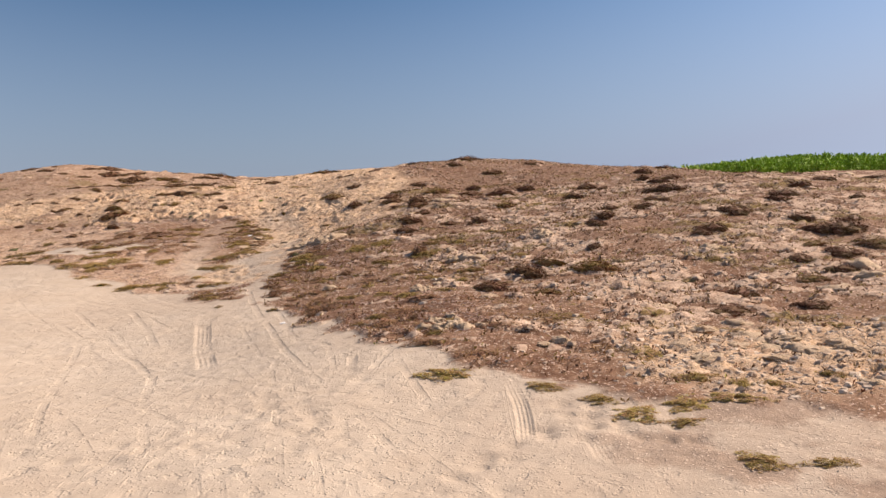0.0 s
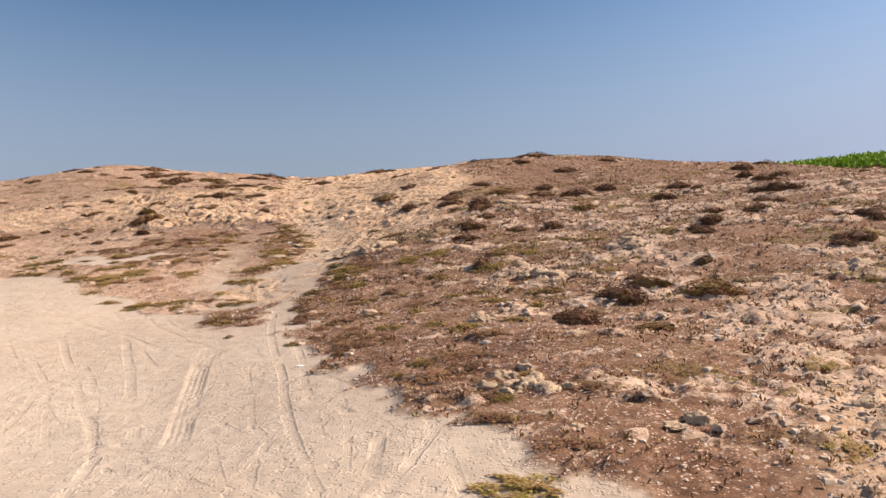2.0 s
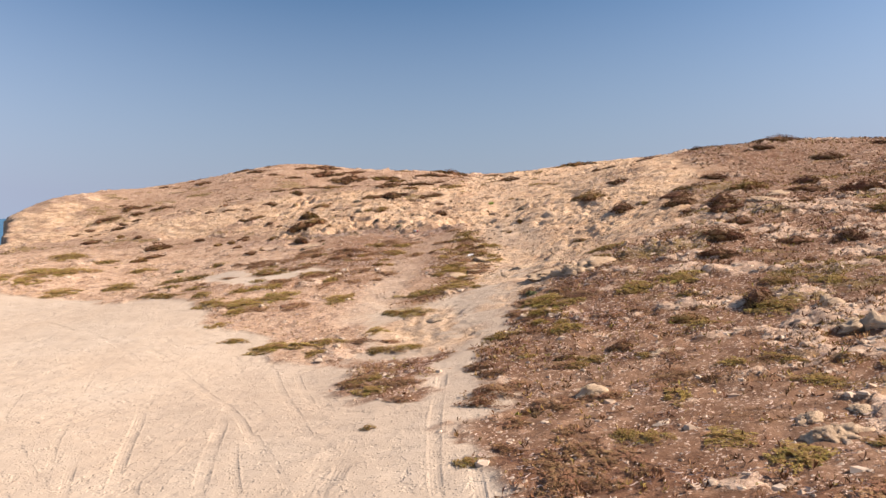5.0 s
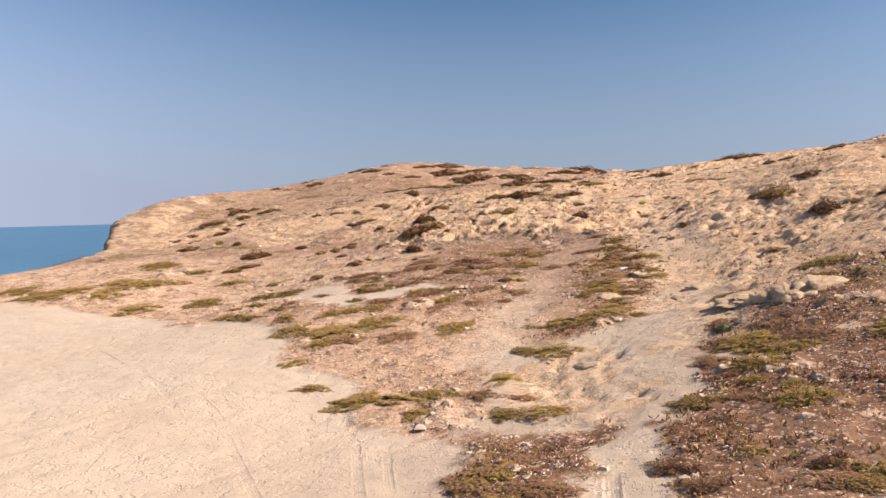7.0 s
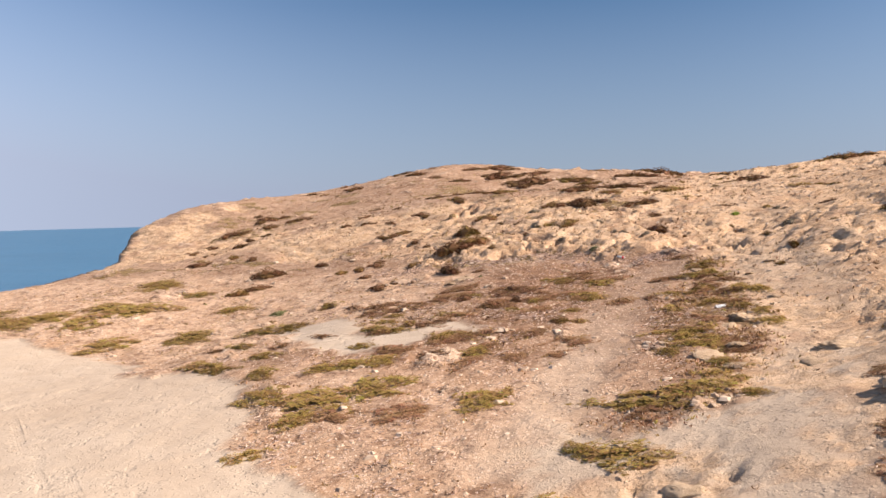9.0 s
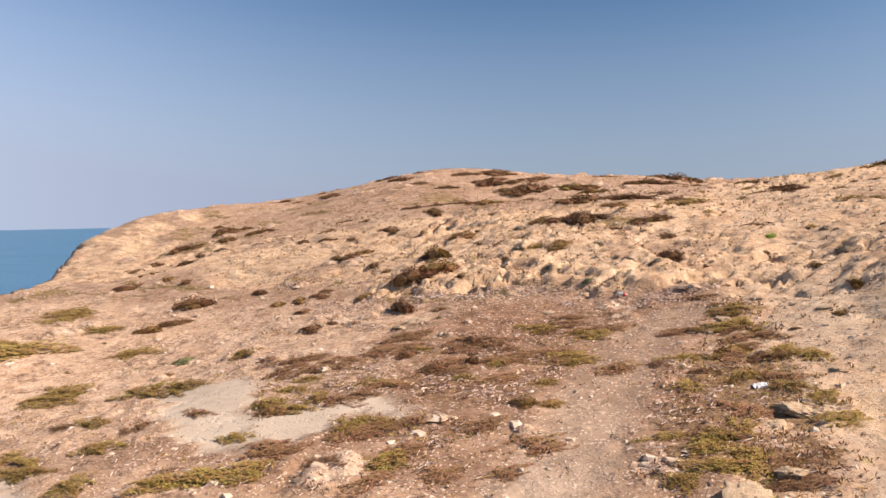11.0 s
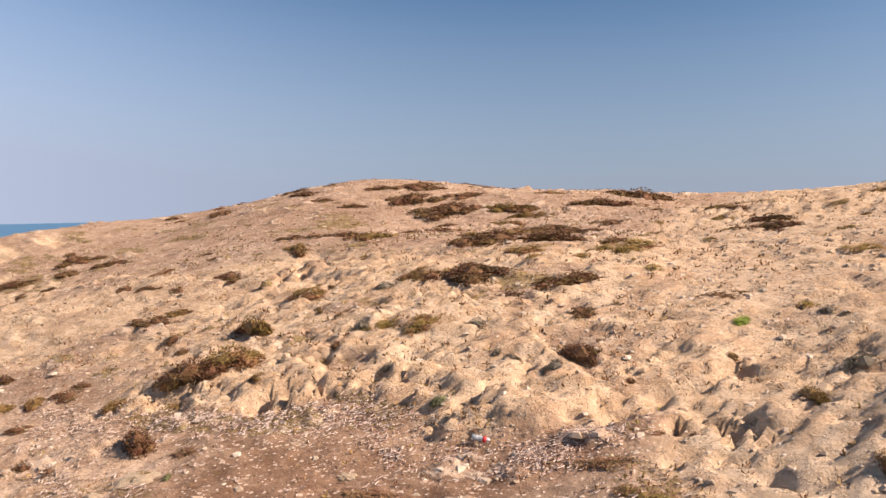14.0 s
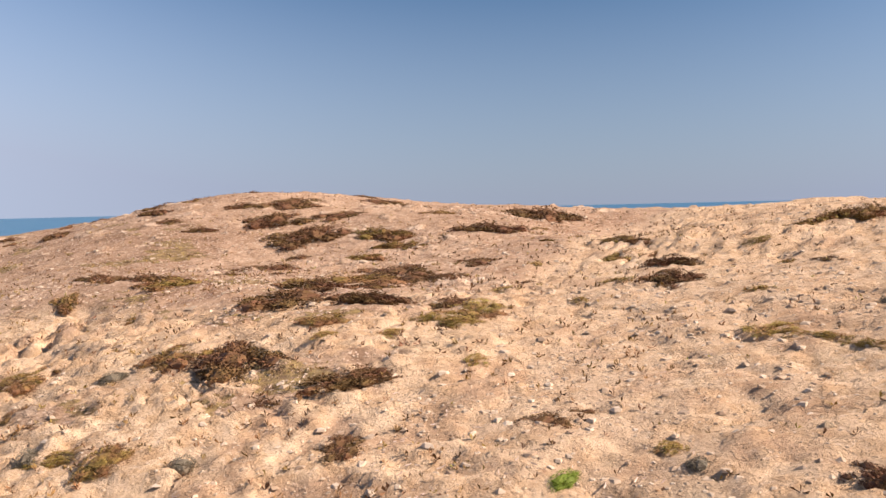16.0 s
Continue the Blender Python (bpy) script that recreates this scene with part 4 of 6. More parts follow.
def rock(x, y, wide, high, label="weathered pale limestone rock half sunk in soil"):
    counter[0] += 1
    k = counter[0]
    ob = new("limestone_rock", ROCK_MESHES[k % 7])
    z = lie(x, y, max(0.1, wide * 0.35))[1]
    if x < -3.6:
        high *= 0.6     # crusted hummocks beside the path lie flatter
    ob.matrix_world = Matrix.Translation((x, y, z - 0.34 * high)) @ pose(0, 0, 0, 9 * math.sin(k), 9 * math.cos(k * 1.7), 137 * k) @ Matrix.Diagonal((wide * 1.3, wide * 1.05, max(high * 1.2, 0.24 * wide), 1))
    return tagged(ob, label, "rock", "limestone rocks")


# the plants and rocks, from the sand up to the crest
creeper("olive", 2.93, 8.72, 0.28, 0.03)
creeper("olive", 2.46, 8.79, 0.37, 0.03)
creeper("olive", 2.12, 9.73, 0.28, 0.02)
creeper("olive", 1.77, 9.93, 0.43, 0.04)
creeper("olive", 2.27, 10.19, 0.44, 0.04)
creeper("olive", 2.79, 10.30, 0.35, 0.04)
creeper("olive", 1.49, 10.36, 0.31, 0.04)
creeper("olive", 3.28, 10.78, 0.26, 0.02)
creeper("olive", 2.95, 10.78, 0.26, 0.03)
rock(4.23, 10.82, 0.36, 0.11)
creeper("olive", 3.95, 11.06, 0.24, 0.03)
creeper("olive", 1.03, 10.78, 0.33, 0.03)
creeper("olive", 2.60, 11.11, 0.33, 0.02)
rock(3.75, 11.87, 0.34, 0.07)
creeper("olive", 0.02, 11.34, 0.52, 0.04)
rock(2.93, 11.88, 0.35, 0.08)
rock(4.23, 12.29, 0.41, 0.09)
rock(4.73, 12.56, 0.36, 0.10)
rock(2.90, 12.31, 0.24, 0.06)
creeper("olive", 2.34, 12.03, 0.42, 0.04)
rock(3.42, 12.42, 0.30, 0.07)
rock(4.10, 12.83, 0.43, 0.11)
rock(3.99, 11.88, 0.31, 0.09)
rock(2.80, 12.55, 0.31, 0.07)
creeper("red", 0.43, 12.02, 0.38, 0.02)
rock(3.83, 13.04, 0.44, 0.11)
rock(4.33, 12.16, 0.44, 0.11)
rock(1.21, 12.43, 0.26, 0.06)
rock(4.72, 12.24, 0.38, 0.15)
rock(1.42, 12.56, 0.23, 0.15)
rock(3.31, 13.41, 0.39, 0.10)
rock(3.82, 12.41, 0.39, 0.09)
rock(2.87, 13.12, 0.26, 0.12)
rock(3.85, 13.73, 0.40, 0.11)
creeper("red", -0.19, 12.63, 0.40, 0.05)
rock(2.76, 13.72, 0.21, 0.07)
creeper("olive", 2.92, 14.10, 0.43, 0.03)
creeper("olive", 3.78, 13.31, 0.36, 0.03)
creeper("red", -0.19, 13.34, 0.36, 0.04)
rock(0.28, 13.35, 0.26, 0.13)
creeper("olive", 5.01, 13.42, 0.29, 0.03)
rock(-0.07, 13.35, 0.22, 0.10)
rock(0.47, 13.45, 0.22, 0.09)
rock(0.10, 13.55, 0.29, 0.16)
rock(-0.02, 13.60, 0.30, 0.10)
rock(0.27, 13.46, 0.23, 0.09)
rock(-0.25, 13.60, 0.24, 0.09)
rock(0.16, 13.81, 0.31, 0.12)
creeper("red", -0.98, 14.01, 0.38, 0.02)
rock(-0.10, 13.88, 0.28, 0.12)
rock(0.10, 14.14, 0.18, 0.10)
creeper("red", -0.76, 14.19, 0.46, 0.03)
shrub("brown", 4.04, 14.39, 0.66, 0.15)
rock(3.15, 14.59, 0.40, 0.11)
shrub("brown", 3.24, 14.61, 0.32, 0.08)
shrub("brown", 5.26, 14.68, 0.48, 0.16)
creeper("red", -0.58, 14.97, 0.57, 0.04)
rock(0.67, 15.71, 0.26, 0.07)
rock(6.07, 15.80, 0.52, 0.16)
creeper("red", -2.21, 16.63, 0.45, 0.05)
creeper("red", -1.99, 16.53, 0.30, 0.03)
shrub("brown", 5.29, 16.16, 0.25, 0.09)
creeper("red", -2.40, 16.91, 0.32, 0.04)
creeper("red", -1.86, 16.92, 0.64, 0.04)
creeper("olive", -2.99, 17.06, 0.22, 0.03)
creeper("olive", -0.01, 16.96, 0.44, 0.02)
creeper("olive", -0.69, 16.82, 0.47, 0.04)
rock(6.94, 16.49, 0.46, 0.16)
creeper("red", -2.28, 17.20, 0.45, 0.06)
creeper("red", -2.77, 17.34, 0.23, 0.04)
rock(-0.39, 17.20, 0.29, 0.10)
creeper("olive", -1.09, 17.29, 0.44, 0.03)
rock(-0.53, 17.19, 0.22, 0.09)
creeper("red", -2.26, 17.61, 0.41, 0.03)
creeper("olive", -1.67, 17.42, 0.35, 0.03)
rock(-0.32, 17.31, 0.28, 0.11)
shrub("brown", 6.77, 17.04, 0.48, 0.17)
rock(-0.53, 17.55, 0.25, 0.09)
creeper("red", -2.87, 18.04, 0.38, 0.04)
creeper("olive", -4.20, 18.06, 0.14, 0.01)
rock(7.18, 17.30, 0.58, 0.25)
rock(-0.14, 17.82, 0.23, 0.07)
creeper("olive", 0.29, 17.92, 0.35, 0.03)
creeper("red", -2.76, 18.33, 0.26, 0.03)
creeper("red", -3.30, 18.64, 0.33, 0.06)
creeper("olive", -1.50, 18.55, 0.40, 0.03)
creeper("olive", -0.34, 18.69, 0.39, 0.03)
creeper("red", -2.55, 18.47, 0.47, 0.05)
rock(5.07, 19.00, 0.41, 0.14)
rock(1.21, 18.67, 0.32, 0.10)
creeper("red", -2.13, 18.66, 0.35, 0.03)
creeper("red", -4.24, 19.02, 0.31, 0.02)
creeper("red", -3.28, 18.97, 0.49, 0.08)
rock(-2.26, 18.85, 0.42, 0.13)
creeper("olive", -4.79, 19.52, 0.39, 0.02)
creeper("olive", 0.45, 18.99, 0.35, 0.03)
creeper("red", -3.07, 19.28, 0.31, 0.04)
creeper("red", -1.55, 19.21, 0.49, 0.03)
creeper("olive", -1.02, 19.43, 0.30, 0.02)
creeper("red", -5.18, 19.84, 0.34, 0.03)
creeper("red", -3.51, 19.90, 0.33, 0.05)
creeper("red", -4.63, 19.80, 0.51, 0.04)
creeper("olive", -0.66, 19.55, 0.30, 0.02)
creeper("red", -5.01, 20.25, 0.79, 0.04)
creeper("olive", -2.43, 20.10, 0.40, 0.03)
creeper("red", -3.74, 20.27, 0.35, 0.05)
rock(-1.71, 20.02, 0.27, 0.06)
creeper("olive", 1.48, 19.95, 0.50, 0.04)
rock(0.65, 20.03, 0.36, 0.12)
rock(0.39, 20.31, 0.39, 0.22)
rock(0.13, 20.37, 0.40, 0.15)
creeper("olive", -4.99, 20.21, 0.72, 0.03)
creeper("olive", -1.32, 21.28, 0.44, 0.02)
creeper("olive", -2.96, 21.57, 0.46, 0.06)
rock(0.08, 21.40, 0.44, 0.22)
creeper("olive", -2.92, 21.74, 0.46, 0.03)
creeper("olive", -0.52, 21.64, 0.72, 0.06)
shrub("brown", 8.91, 21.39, 0.74, 0.17)
rock(2.14, 21.48, 0.45, 0.15)
creeper("olive", -3.44, 22.68, 0.44, 0.05)
rock(2.08, 21.85, 0.36, 0.19)
rock(-5.21, 23.35, 0.33, 0.16)
creeper("olive", 0.23, 22.65, 0.50, 0.04)
creeper("olive", -3.58, 23.33, 0.64, 0.07)
rock(-5.58, 23.92, 0.25, 0.11)
rock(-5.77, 23.97, 0.26, 0.11)
creeper("red", -3.00, 23.34, 0.46, 0.04)
creeper("olive", 1.56, 23.12, 0.60, 0.04)
creeper("olive", -2.24, 23.28, 0.55, 0.06)
creeper("olive", -1.61, 23.53, 0.65, 0.04)
shrub("sage", -3.88, 23.99, 0.30, 0.10)
shrub("sage", 1.09, 23.95, 0.23, 0.06)
shrub("brown", 4.06, 24.26, 0.53, 0.21)
shrub("brown", 8.53, 24.27, 0.71, 0.20)
shrub("brown", 8.32, 24.52, 0.43, 0.14)
shrub("brown", 5.67, 25.05, 0.30, 0.12)
rock(-2.99, 24.94, 0.63, 0.21)
shrub("brown", 9.32, 25.21, 0.59, 0.21)
rock(-3.55, 24.76, 0.43, 0.17)
rock(-3.25, 24.78, 0.63, 0.25)
rock(-3.86, 24.98, 0.56, 0.13)
rock(-5.41, 25.88, 0.23, 0.07)
rock(-4.71, 25.98, 0.23, 0.06)
rock(-5.72, 26.22, 0.36, 0.09)
shrub("brown", 9.34, 26.02, 0.46, 0.14)
rock(7.54, 26.21, 0.43, 0.16)
rock(-4.54, 26.42, 0.35, 0.07)
rock(-5.55, 26.63, 0.30, 0.10)
creeper("olive", -2.88, 26.02, 0.61, 0.04)
shrub("brown", 10.58, 26.79, 0.71, 0.13)
creeper("olive", -18.71, 27.00, 0.74, 0.04)
creeper("olive", -3.01, 26.16, 0.70, 0.04)
rock(-5.78, 27.51, 0.22, 0.10)
shrub("brown", -0.71, 26.37, 0.45, 0.16)
rock(-5.63, 27.81, 0.34, 0.13)
creeper("olive", -17.88, 27.37, 0.83, 0.04)
shrub("brown", 12.41, 27.45, 0.65, 0.13)
creeper("olive", -16.63, 28.44, 1.31, 0.06)
shrub("brown", -9.12, 28.20, 0.36, 0.12)
rock(-5.50, 28.81, 0.17, 0.06)
shrub("brown", -8.87, 28.50, 0.28, 0.13)
shrub("olive", -6.57, 29.10, 0.20, 0.08)
rock(-0.26, 28.51, 0.49, 0.15)
shrub("brown", 8.79, 28.60, 0.43, 0.14)
shrub("olive", -6.47, 29.28, 0.34, 0.12)
shrub("brown", -1.00, 28.48, 0.68, 0.27)
rock(0.07, 29.24, 0.42, 0.12)
shrub("brown", 6.36, 28.83, 0.60, 0.21)
shrub("sage", -13.63, 29.01, 0.36, 0.05)
shrub("brown", 4.64, 28.52, 0.38, 0.13)
shrub("brown", -9.27, 29.24, 0.41, 0.14)
rock(12.37, 29.34, 0.70, 0.21)
shrub("brown", 6.93, 29.34, 0.70, 0.18)
rock(-6.00, 29.96, 0.15, 0.04)
shrub("olive", -15.52, 29.99, 0.40, 0.17)
shrub("brown", 0.69, 29.58, 0.64, 0.18)
rock(-10.67, 29.87, 0.21, 0.07)
rock(-7.93, 30.05, 0.12, 0.04)
rock(-10.60, 30.16, 0.38, 0.14)
rock(-6.80, 30.34, 0.17, 0.04)
shrub("brown", -15.30, 30.39, 0.55, 0.11)
shrub("olive", -5.63, 30.30, 0.19, 0.07)
creeper("olive", -17.87, 30.14, 0.72, 0.04)
rock(-8.98, 30.66, 0.13, 0.04)
rock(-5.80, 30.48, 0.20, 0.08)
shrub("brown", -1.89, 30.32, 0.81, 0.19)
shrub("grey", -6.15, 30.74, 0.13, 0.04)
creeper("olive", -17.98, 30.45, 0.81, 0.05)
shrub("olive", -13.87, 31.16, 0.28, 0.11)
shrub("brown", -3.06, 30.09, 0.63, 0.25)
shrub("olive", -5.61, 31.23, 0.27, 0.13)
shrub("brown", -13.27, 31.52, 0.35, 0.08)
shrub("brown", 12.20, 31.21, 0.75, 0.15)
shrub("brown", -7.07, 31.65, 0.18, 0.05)
shrub("brown", -13.38, 31.78, 0.29, 0.06)
shrub("brown", 10.26, 31.57, 0.57, 0.19)
shrub("olive", -1.81, 31.22, 0.43, 0.12)
shrub("brown", -7.52, 32.43, 0.11, 0.08)
shrub("grey", -8.19, 32.55, 0.19, 0.14)
shrub("brown", 11.59, 31.84, 0.76, 0.19)
shrub("brown", -1.11, 32.47, 0.72, 0.14)
shrub("brown", 6.61, 31.88, 0.67, 0.27)
shrub("grey", -8.83, 32.71, 0.11, 0.15)
shrub("grey", -8.65, 32.61, 0.16, 0.11)
shrub("grey", -9.67, 32.24, 0.17, 0.17)
shrub("grey", -5.88, 32.84, 0.27, 0.12)
shrub("brown", -13.27, 32.95, 0.32, 0.08)
shrub("brown", -18.90, 32.34, 0.62, 0.13)
shrub("grey", -9.32, 33.24, 0.20, 0.11)
shrub("grey", -10.57, 33.04, 0.25, 0.18)
creeper("olive", -10.29, 33.08, 0.35, 0.04)
shrub("olive", -4.01, 32.03, 0.94, 0.16)
shrub("brown", -3.44, 33.32, 0.47, 0.19)
shrub("fresh", -6.92, 33.68, 0.27, 0.09)
shrub("grey", -6.23, 33.94, 0.18, 0.15)
shrub("brown", -11.03, 33.40, 0.24, 0.07)
creeper("olive", -6.44, 34.12, 0.16, 0.03)
shrub("brown", -11.55, 33.72, 0.32, 0.06)
shrub("brown", -20.13, 34.01, 0.44, 0.10)
shrub("brown", 7.91, 34.09, 0.72, 0.21)
rock(-5.64, 34.40, 0.09, 0.08)
shrub("grey", -11.10, 34.21, 0.23, 0.15)
shrub("brown", -14.83, 34.48, 0.25, 0.10)
shrub("brown", -9.33, 34.09, 0.27, 0.05)
shrub("brown", 1.58, 34.09, 0.71, 0.22)
shrub("brown", -21.26, 34.51, 0.36, 0.10)
shrub("brown", -15.55, 34.59, 0.31, 0.09)
shrub("grey", -9.98, 34.79, 0.30, 0.07)
shrub("brown", -21.28, 35.13, 0.27, 0.10)
creeper("olive", -8.09, 35.01, 0.23, 0.03)
creeper("olive", -5.47, 35.73, 0.23, 0.01)
creeper("olive", -6.02, 36.03, 0.24, 0.03)
creeper("olive", -5.76, 35.94, 0.23, 0.01)
shrub("brown", -20.35, 35.64, 0.36, 0.11)
shrub("brown", 3.14, 35.69, 0.81, 0.16)
creeper("olive", -6.10, 36.12, 0.36, 0.03)
shrub("brown", -16.31, 35.55, 0.49, 0.11)
creeper("olive", -9.53, 35.08, 0.22, 0.02)
shrub("brown", -15.63, 35.99, 0.21, 0.07)
creeper("olive", -9.07, 35.39, 0.21, 0.02)
shrub("brown", -20.04, 36.06, 0.30, 0.11)
creeper("olive", -8.68, 35.90, 0.37, 0.03)
creeper("olive", -8.98, 35.91, 0.27, 0.03)
creeper("olive", -8.75, 36.46, 0.52, 0.04)
shrub("olive", -14.57, 37.33, 0.22, 0.11)
creeper("olive", -6.38, 37.21, 0.19, 0.02)
creeper("olive", -7.99, 37.04, 0.19, 0.02)
shrub("grey", -5.40, 36.79, 0.16, 0.16)
shrub("brown", -20.59, 36.84, 0.38, 0.38)
shrub("brown", -11.10, 37.11, 0.85, 0.21)
shrub("brown", 0.12, 35.81, 0.70, 0.17)
creeper("olive", -8.97, 37.45, 0.33, 0.02)
shrub("brown", -10.42, 37.33, 0.49, 0.13)
shrub("brown", -14.57, 37.16, 0.52, 0.18)
shrub("brown", -17.14, 37.29, 0.26, 0.09)
shrub("brown", -10.86, 38.40, 0.77, 0.15)
shrub("brown", 0.72, 37.46, 1.23, 0.18)
shrub("olive", -11.13, 37.56, 0.98, 0.14)
shrub("brown", -3.02, 37.60, 0.74, 0.15)
shrub("brown", -20.94, 37.82, 0.32, 0.16)
shrub("brown", -7.34, 37.76, 0.44, 0.08)
shrub("brown", -4.10, 37.86, 0.47, 0.15)
shrub("brown", -12.62, 37.87, 0.15, 0.06)
shrub("brown", -4.58, 37.90, 0.47, 0.15)
shrub("brown", -7.30, 37.97, 0.43, 0.14)
shrub("brown", -13.17, 37.99, 0.30, 0.12)
shrub("brown", -9.97, 38.04, 0.49, 0.09)
shrub("brown", -10.33, 38.04, 0.60, 0.08)
shrub("brown", -22.11, 38.01, 0.21, 0.17)
creeper("olive", -7.94, 38.08, 0.48, 0.01)
shrub("brown", -12.49, 38.10, 0.30, 0.07)
creeper("olive", -9.27, 39.09, 0.17, 0.02)
shrub("brown", 7.17, 38.18, 0.70, 0.14)
shrub("brown", 6.47, 38.23, 0.58, 0.14)
shrub("brown", 8.90, 38.31, 0.52, 0.23)
shrub("brown", -10.03, 38.33, 0.34, 0.08)
shrub("brown", -1.58, 37.88, 0.47, 0.15)
shrub("brown", -5.92, 38.74, 0.29, 0.06)
creeper("olive", -6.35, 38.76, 0.24, 0.02)
creeper("olive", -6.80, 39.88, 0.30, 0.02)
shrub("brown", -13.16, 38.92, 0.68, 0.16)
shrub("brown", -13.68, 39.03, 0.47, 0.09)
shrub("olive", -6.12, 41.10, 0.50, 0.20)
shrub("olive", -8.54, 40.75, 0.61, 0.07)
shrub("olive", -5.63, 41.20, 0.55, 0.24)
shrub("olive", -5.92, 41.25, 0.65, 0.24)
shrub("olive", -5.29, 41.30, 0.45, 0.20)
shrub("olive", -12.31, 39.90, 0.42, 0.17)
shrub("brown", -13.65, 40.09, 0.36, 0.11)
shrub("olive", -12.27, 40.73, 0.53, 0.23)
shrub("olive", -6.36, 40.76, 0.41, 0.12)
shrub("brown", -17.63, 41.29, 0.42, 0.10)
shrub("brown", -6.36, 41.11, 0.43, 0.09)
shrub("olive", -6.91, 41.23, 0.37, 0.07)
shrub("brown", -22.76, 41.56, 0.40, 0.13)
shrub("brown", -14.74, 42.78, 0.68, 0.12)
shrub("brown", -22.13, 42.63, 0.50, 0.12)
shrub("brown", -14.63, 43.03, 0.37, 0.11)
shrub("olive", -13.00, 43.44, 0.41, 0.11)
shrub("brown", -18.95, 43.29, 0.55, 0.11)
shrub("brown", -15.93, 43.14, 0.53, 0.16)
shrub("brown", -20.27, 43.75, 0.82, 0.15)
shrub("brown", -22.54, 43.87, 0.52, 0.14)
shrub("brown", -16.27, 43.32, 1.08, 0.15)
shrub("brown", -19.09, 45.42, 0.43, 0.14)
shrub("brown", -14.92, 45.58, 0.74, 0.11)
shrub("brown", -21.82, 45.96, 0.55, 0.15)
shrub("brown", -16.31, 46.60, 0.79, 0.11)
shrub("brown", -17.47, 47.64, 0.58, 0.10)

# streaks of creeping plants on the apron below the scarp, and the strip beside the path
creeper("olive", -3.86, 21.76, 0.44, 0.050)
creeper("red", -3.44, 21.76, 0.40, 0.035)
creeper("olive", -6.52, 21.76, 0.41, 0.050)
creeper("olive", -5.57, 21.78, 0.48, 0.050)
creeper("olive", -5.18, 21.89, 0.56, 0.050)
creeper("olive", -7.40, 21.95, 0.55, 0.050)
creeper("olive", -7.05, 22.13, 0.65, 0.050)
creeper("olive", -3.41, 22.19, 0.25, 0.050)
creeper("olive", -8.10, 22.28, 0.33, 0.050)
creeper("red", -5.66, 22.38, 0.33, 0.035)
creeper("olive", -6.66, 22.42, 0.55, 0.050)
creeper("red", -3.64, 22.44, 0.40, 0.035)
creeper("red", -6.14, 22.45, 0.44, 0.035)
creeper("olive", -3.47, 22.63, 0.41, 0.050)
creeper("red", -3.82, 22.85, 0.42, 0.035)
creeper("olive", -6.04, 22.97, 0.41, 0.050)
creeper("olive", -8.85, 23.03, 0.30, 0.050)
creeper("olive", -3.66, 23.40, 0.45, 0.050)
creeper("olive", -3.50, 23.41, 0.45, 0.050)
creeper("red", -3.96, 23.47, 0.35, 0.035)
creeper("olive", -8.99, 23.79, 0.39, 0.050)
creeper("red", -3.39, 23.79, 0.37, 0.035)
creeper("olive", -5.81, 23.86, 0.61, 0.050)
creeper("olive", -6.17, 23.89, 0.34, 0.050)
creeper("red", -8.69, 24.07, 0.46, 0.035)
creeper("olive", -9.75, 24.19, 0.49, 0.050)
creeper("red", -3.94, 24.21, 0.44, 0.035)
creeper("olive", -9.11, 24.23, 0.74, 0.050)
creeper("red", -8.07, 24.29, 0.52, 0.035)
creeper("olive", -7.47, 24.68, 0.58, 0.050)
creeper("olive", -8.72, 24.74, 0.76, 0.050)
creeper("olive", -5.96, 24.91, 0.75, 0.050)
creeper("olive", -10.37, 24.93, 0.43, 0.050)
creeper("olive", -11.24, 25.10, 0.43, 0.050)
creeper("olive", -5.54, 25.16, 0.63, 0.050)
creeper("olive", -9.73, 25.19, 0.41, 0.050)
creeper("olive", -11.57, 25.23, 0.58, 0.050)
creeper("red", -3.98, 25.35, 0.50, 0.035)
creeper("olive", -9.44, 25.38, 0.50, 0.050)
creeper("olive", -9.18, 25.58, 0.49, 0.050)
creeper("olive", -11.03, 25.71, 0.43, 0.050)
creeper("red", -8.71, 25.89, 0.40, 0.035)
creeper("red", -9.18, 25.97, 0.32, 0.035)
creeper("red", -7.74, 26.00, 0.33, 0.035)
creeper("olive", -8.23, 26.07, 0.39, 0.050)
creeper("olive", -9.88, 26.14, 0.30, 0.050)
creeper("red", -7.31, 26.20, 0.33, 0.035)
creeper("olive", -6.12, 26.24, 0.27, 0.050)
creeper("red", -8.21, 26.28, 0.35, 0.035)
creeper("red", -11.30, 26.29, 0.40, 0.035)
creeper("red", -12.50, 26.35, 0.45, 0.035)
creeper("olive", -12.05, 26.39, 0.37, 0.050)
creeper("red", -5.51, 26.46, 0.31, 0.035)
creeper("olive", -5.97, 26.52, 0.36, 0.050)
creeper("olive", -8.94, 26.53, 0.29, 0.050)
creeper("olive", -15.07, 26.55, 0.95, 0.050)
creeper("red", -8.72, 26.56, 0.43, 0.035)
creeper("olive", -17.91, 26.65, 0.95, 0.050)
creeper("red", -5.64, 26.65, 0.32, 0.035)
creeper("red", -7.35, 26.67, 0.48, 0.035)
creeper("red", -10.87, 26.67, 0.34, 0.035)
creeper("olive", -8.93, 26.74, 0.39, 0.050)
creeper("olive", -5.83, 26.77, 0.33, 0.050)
creeper("red", -10.04, 26.80, 0.38, 0.035)
creeper("olive", -6.11, 26.81, 0.25, 0.050)
creeper("red", -8.44, 26.84, 0.38, 0.035)
creeper("olive", -9.83, 26.85, 0.32, 0.050)
creeper("red", -7.88, 26.87, 0.37, 0.035)
creeper("olive", -10.24, 26.97, 0.50, 0.050)
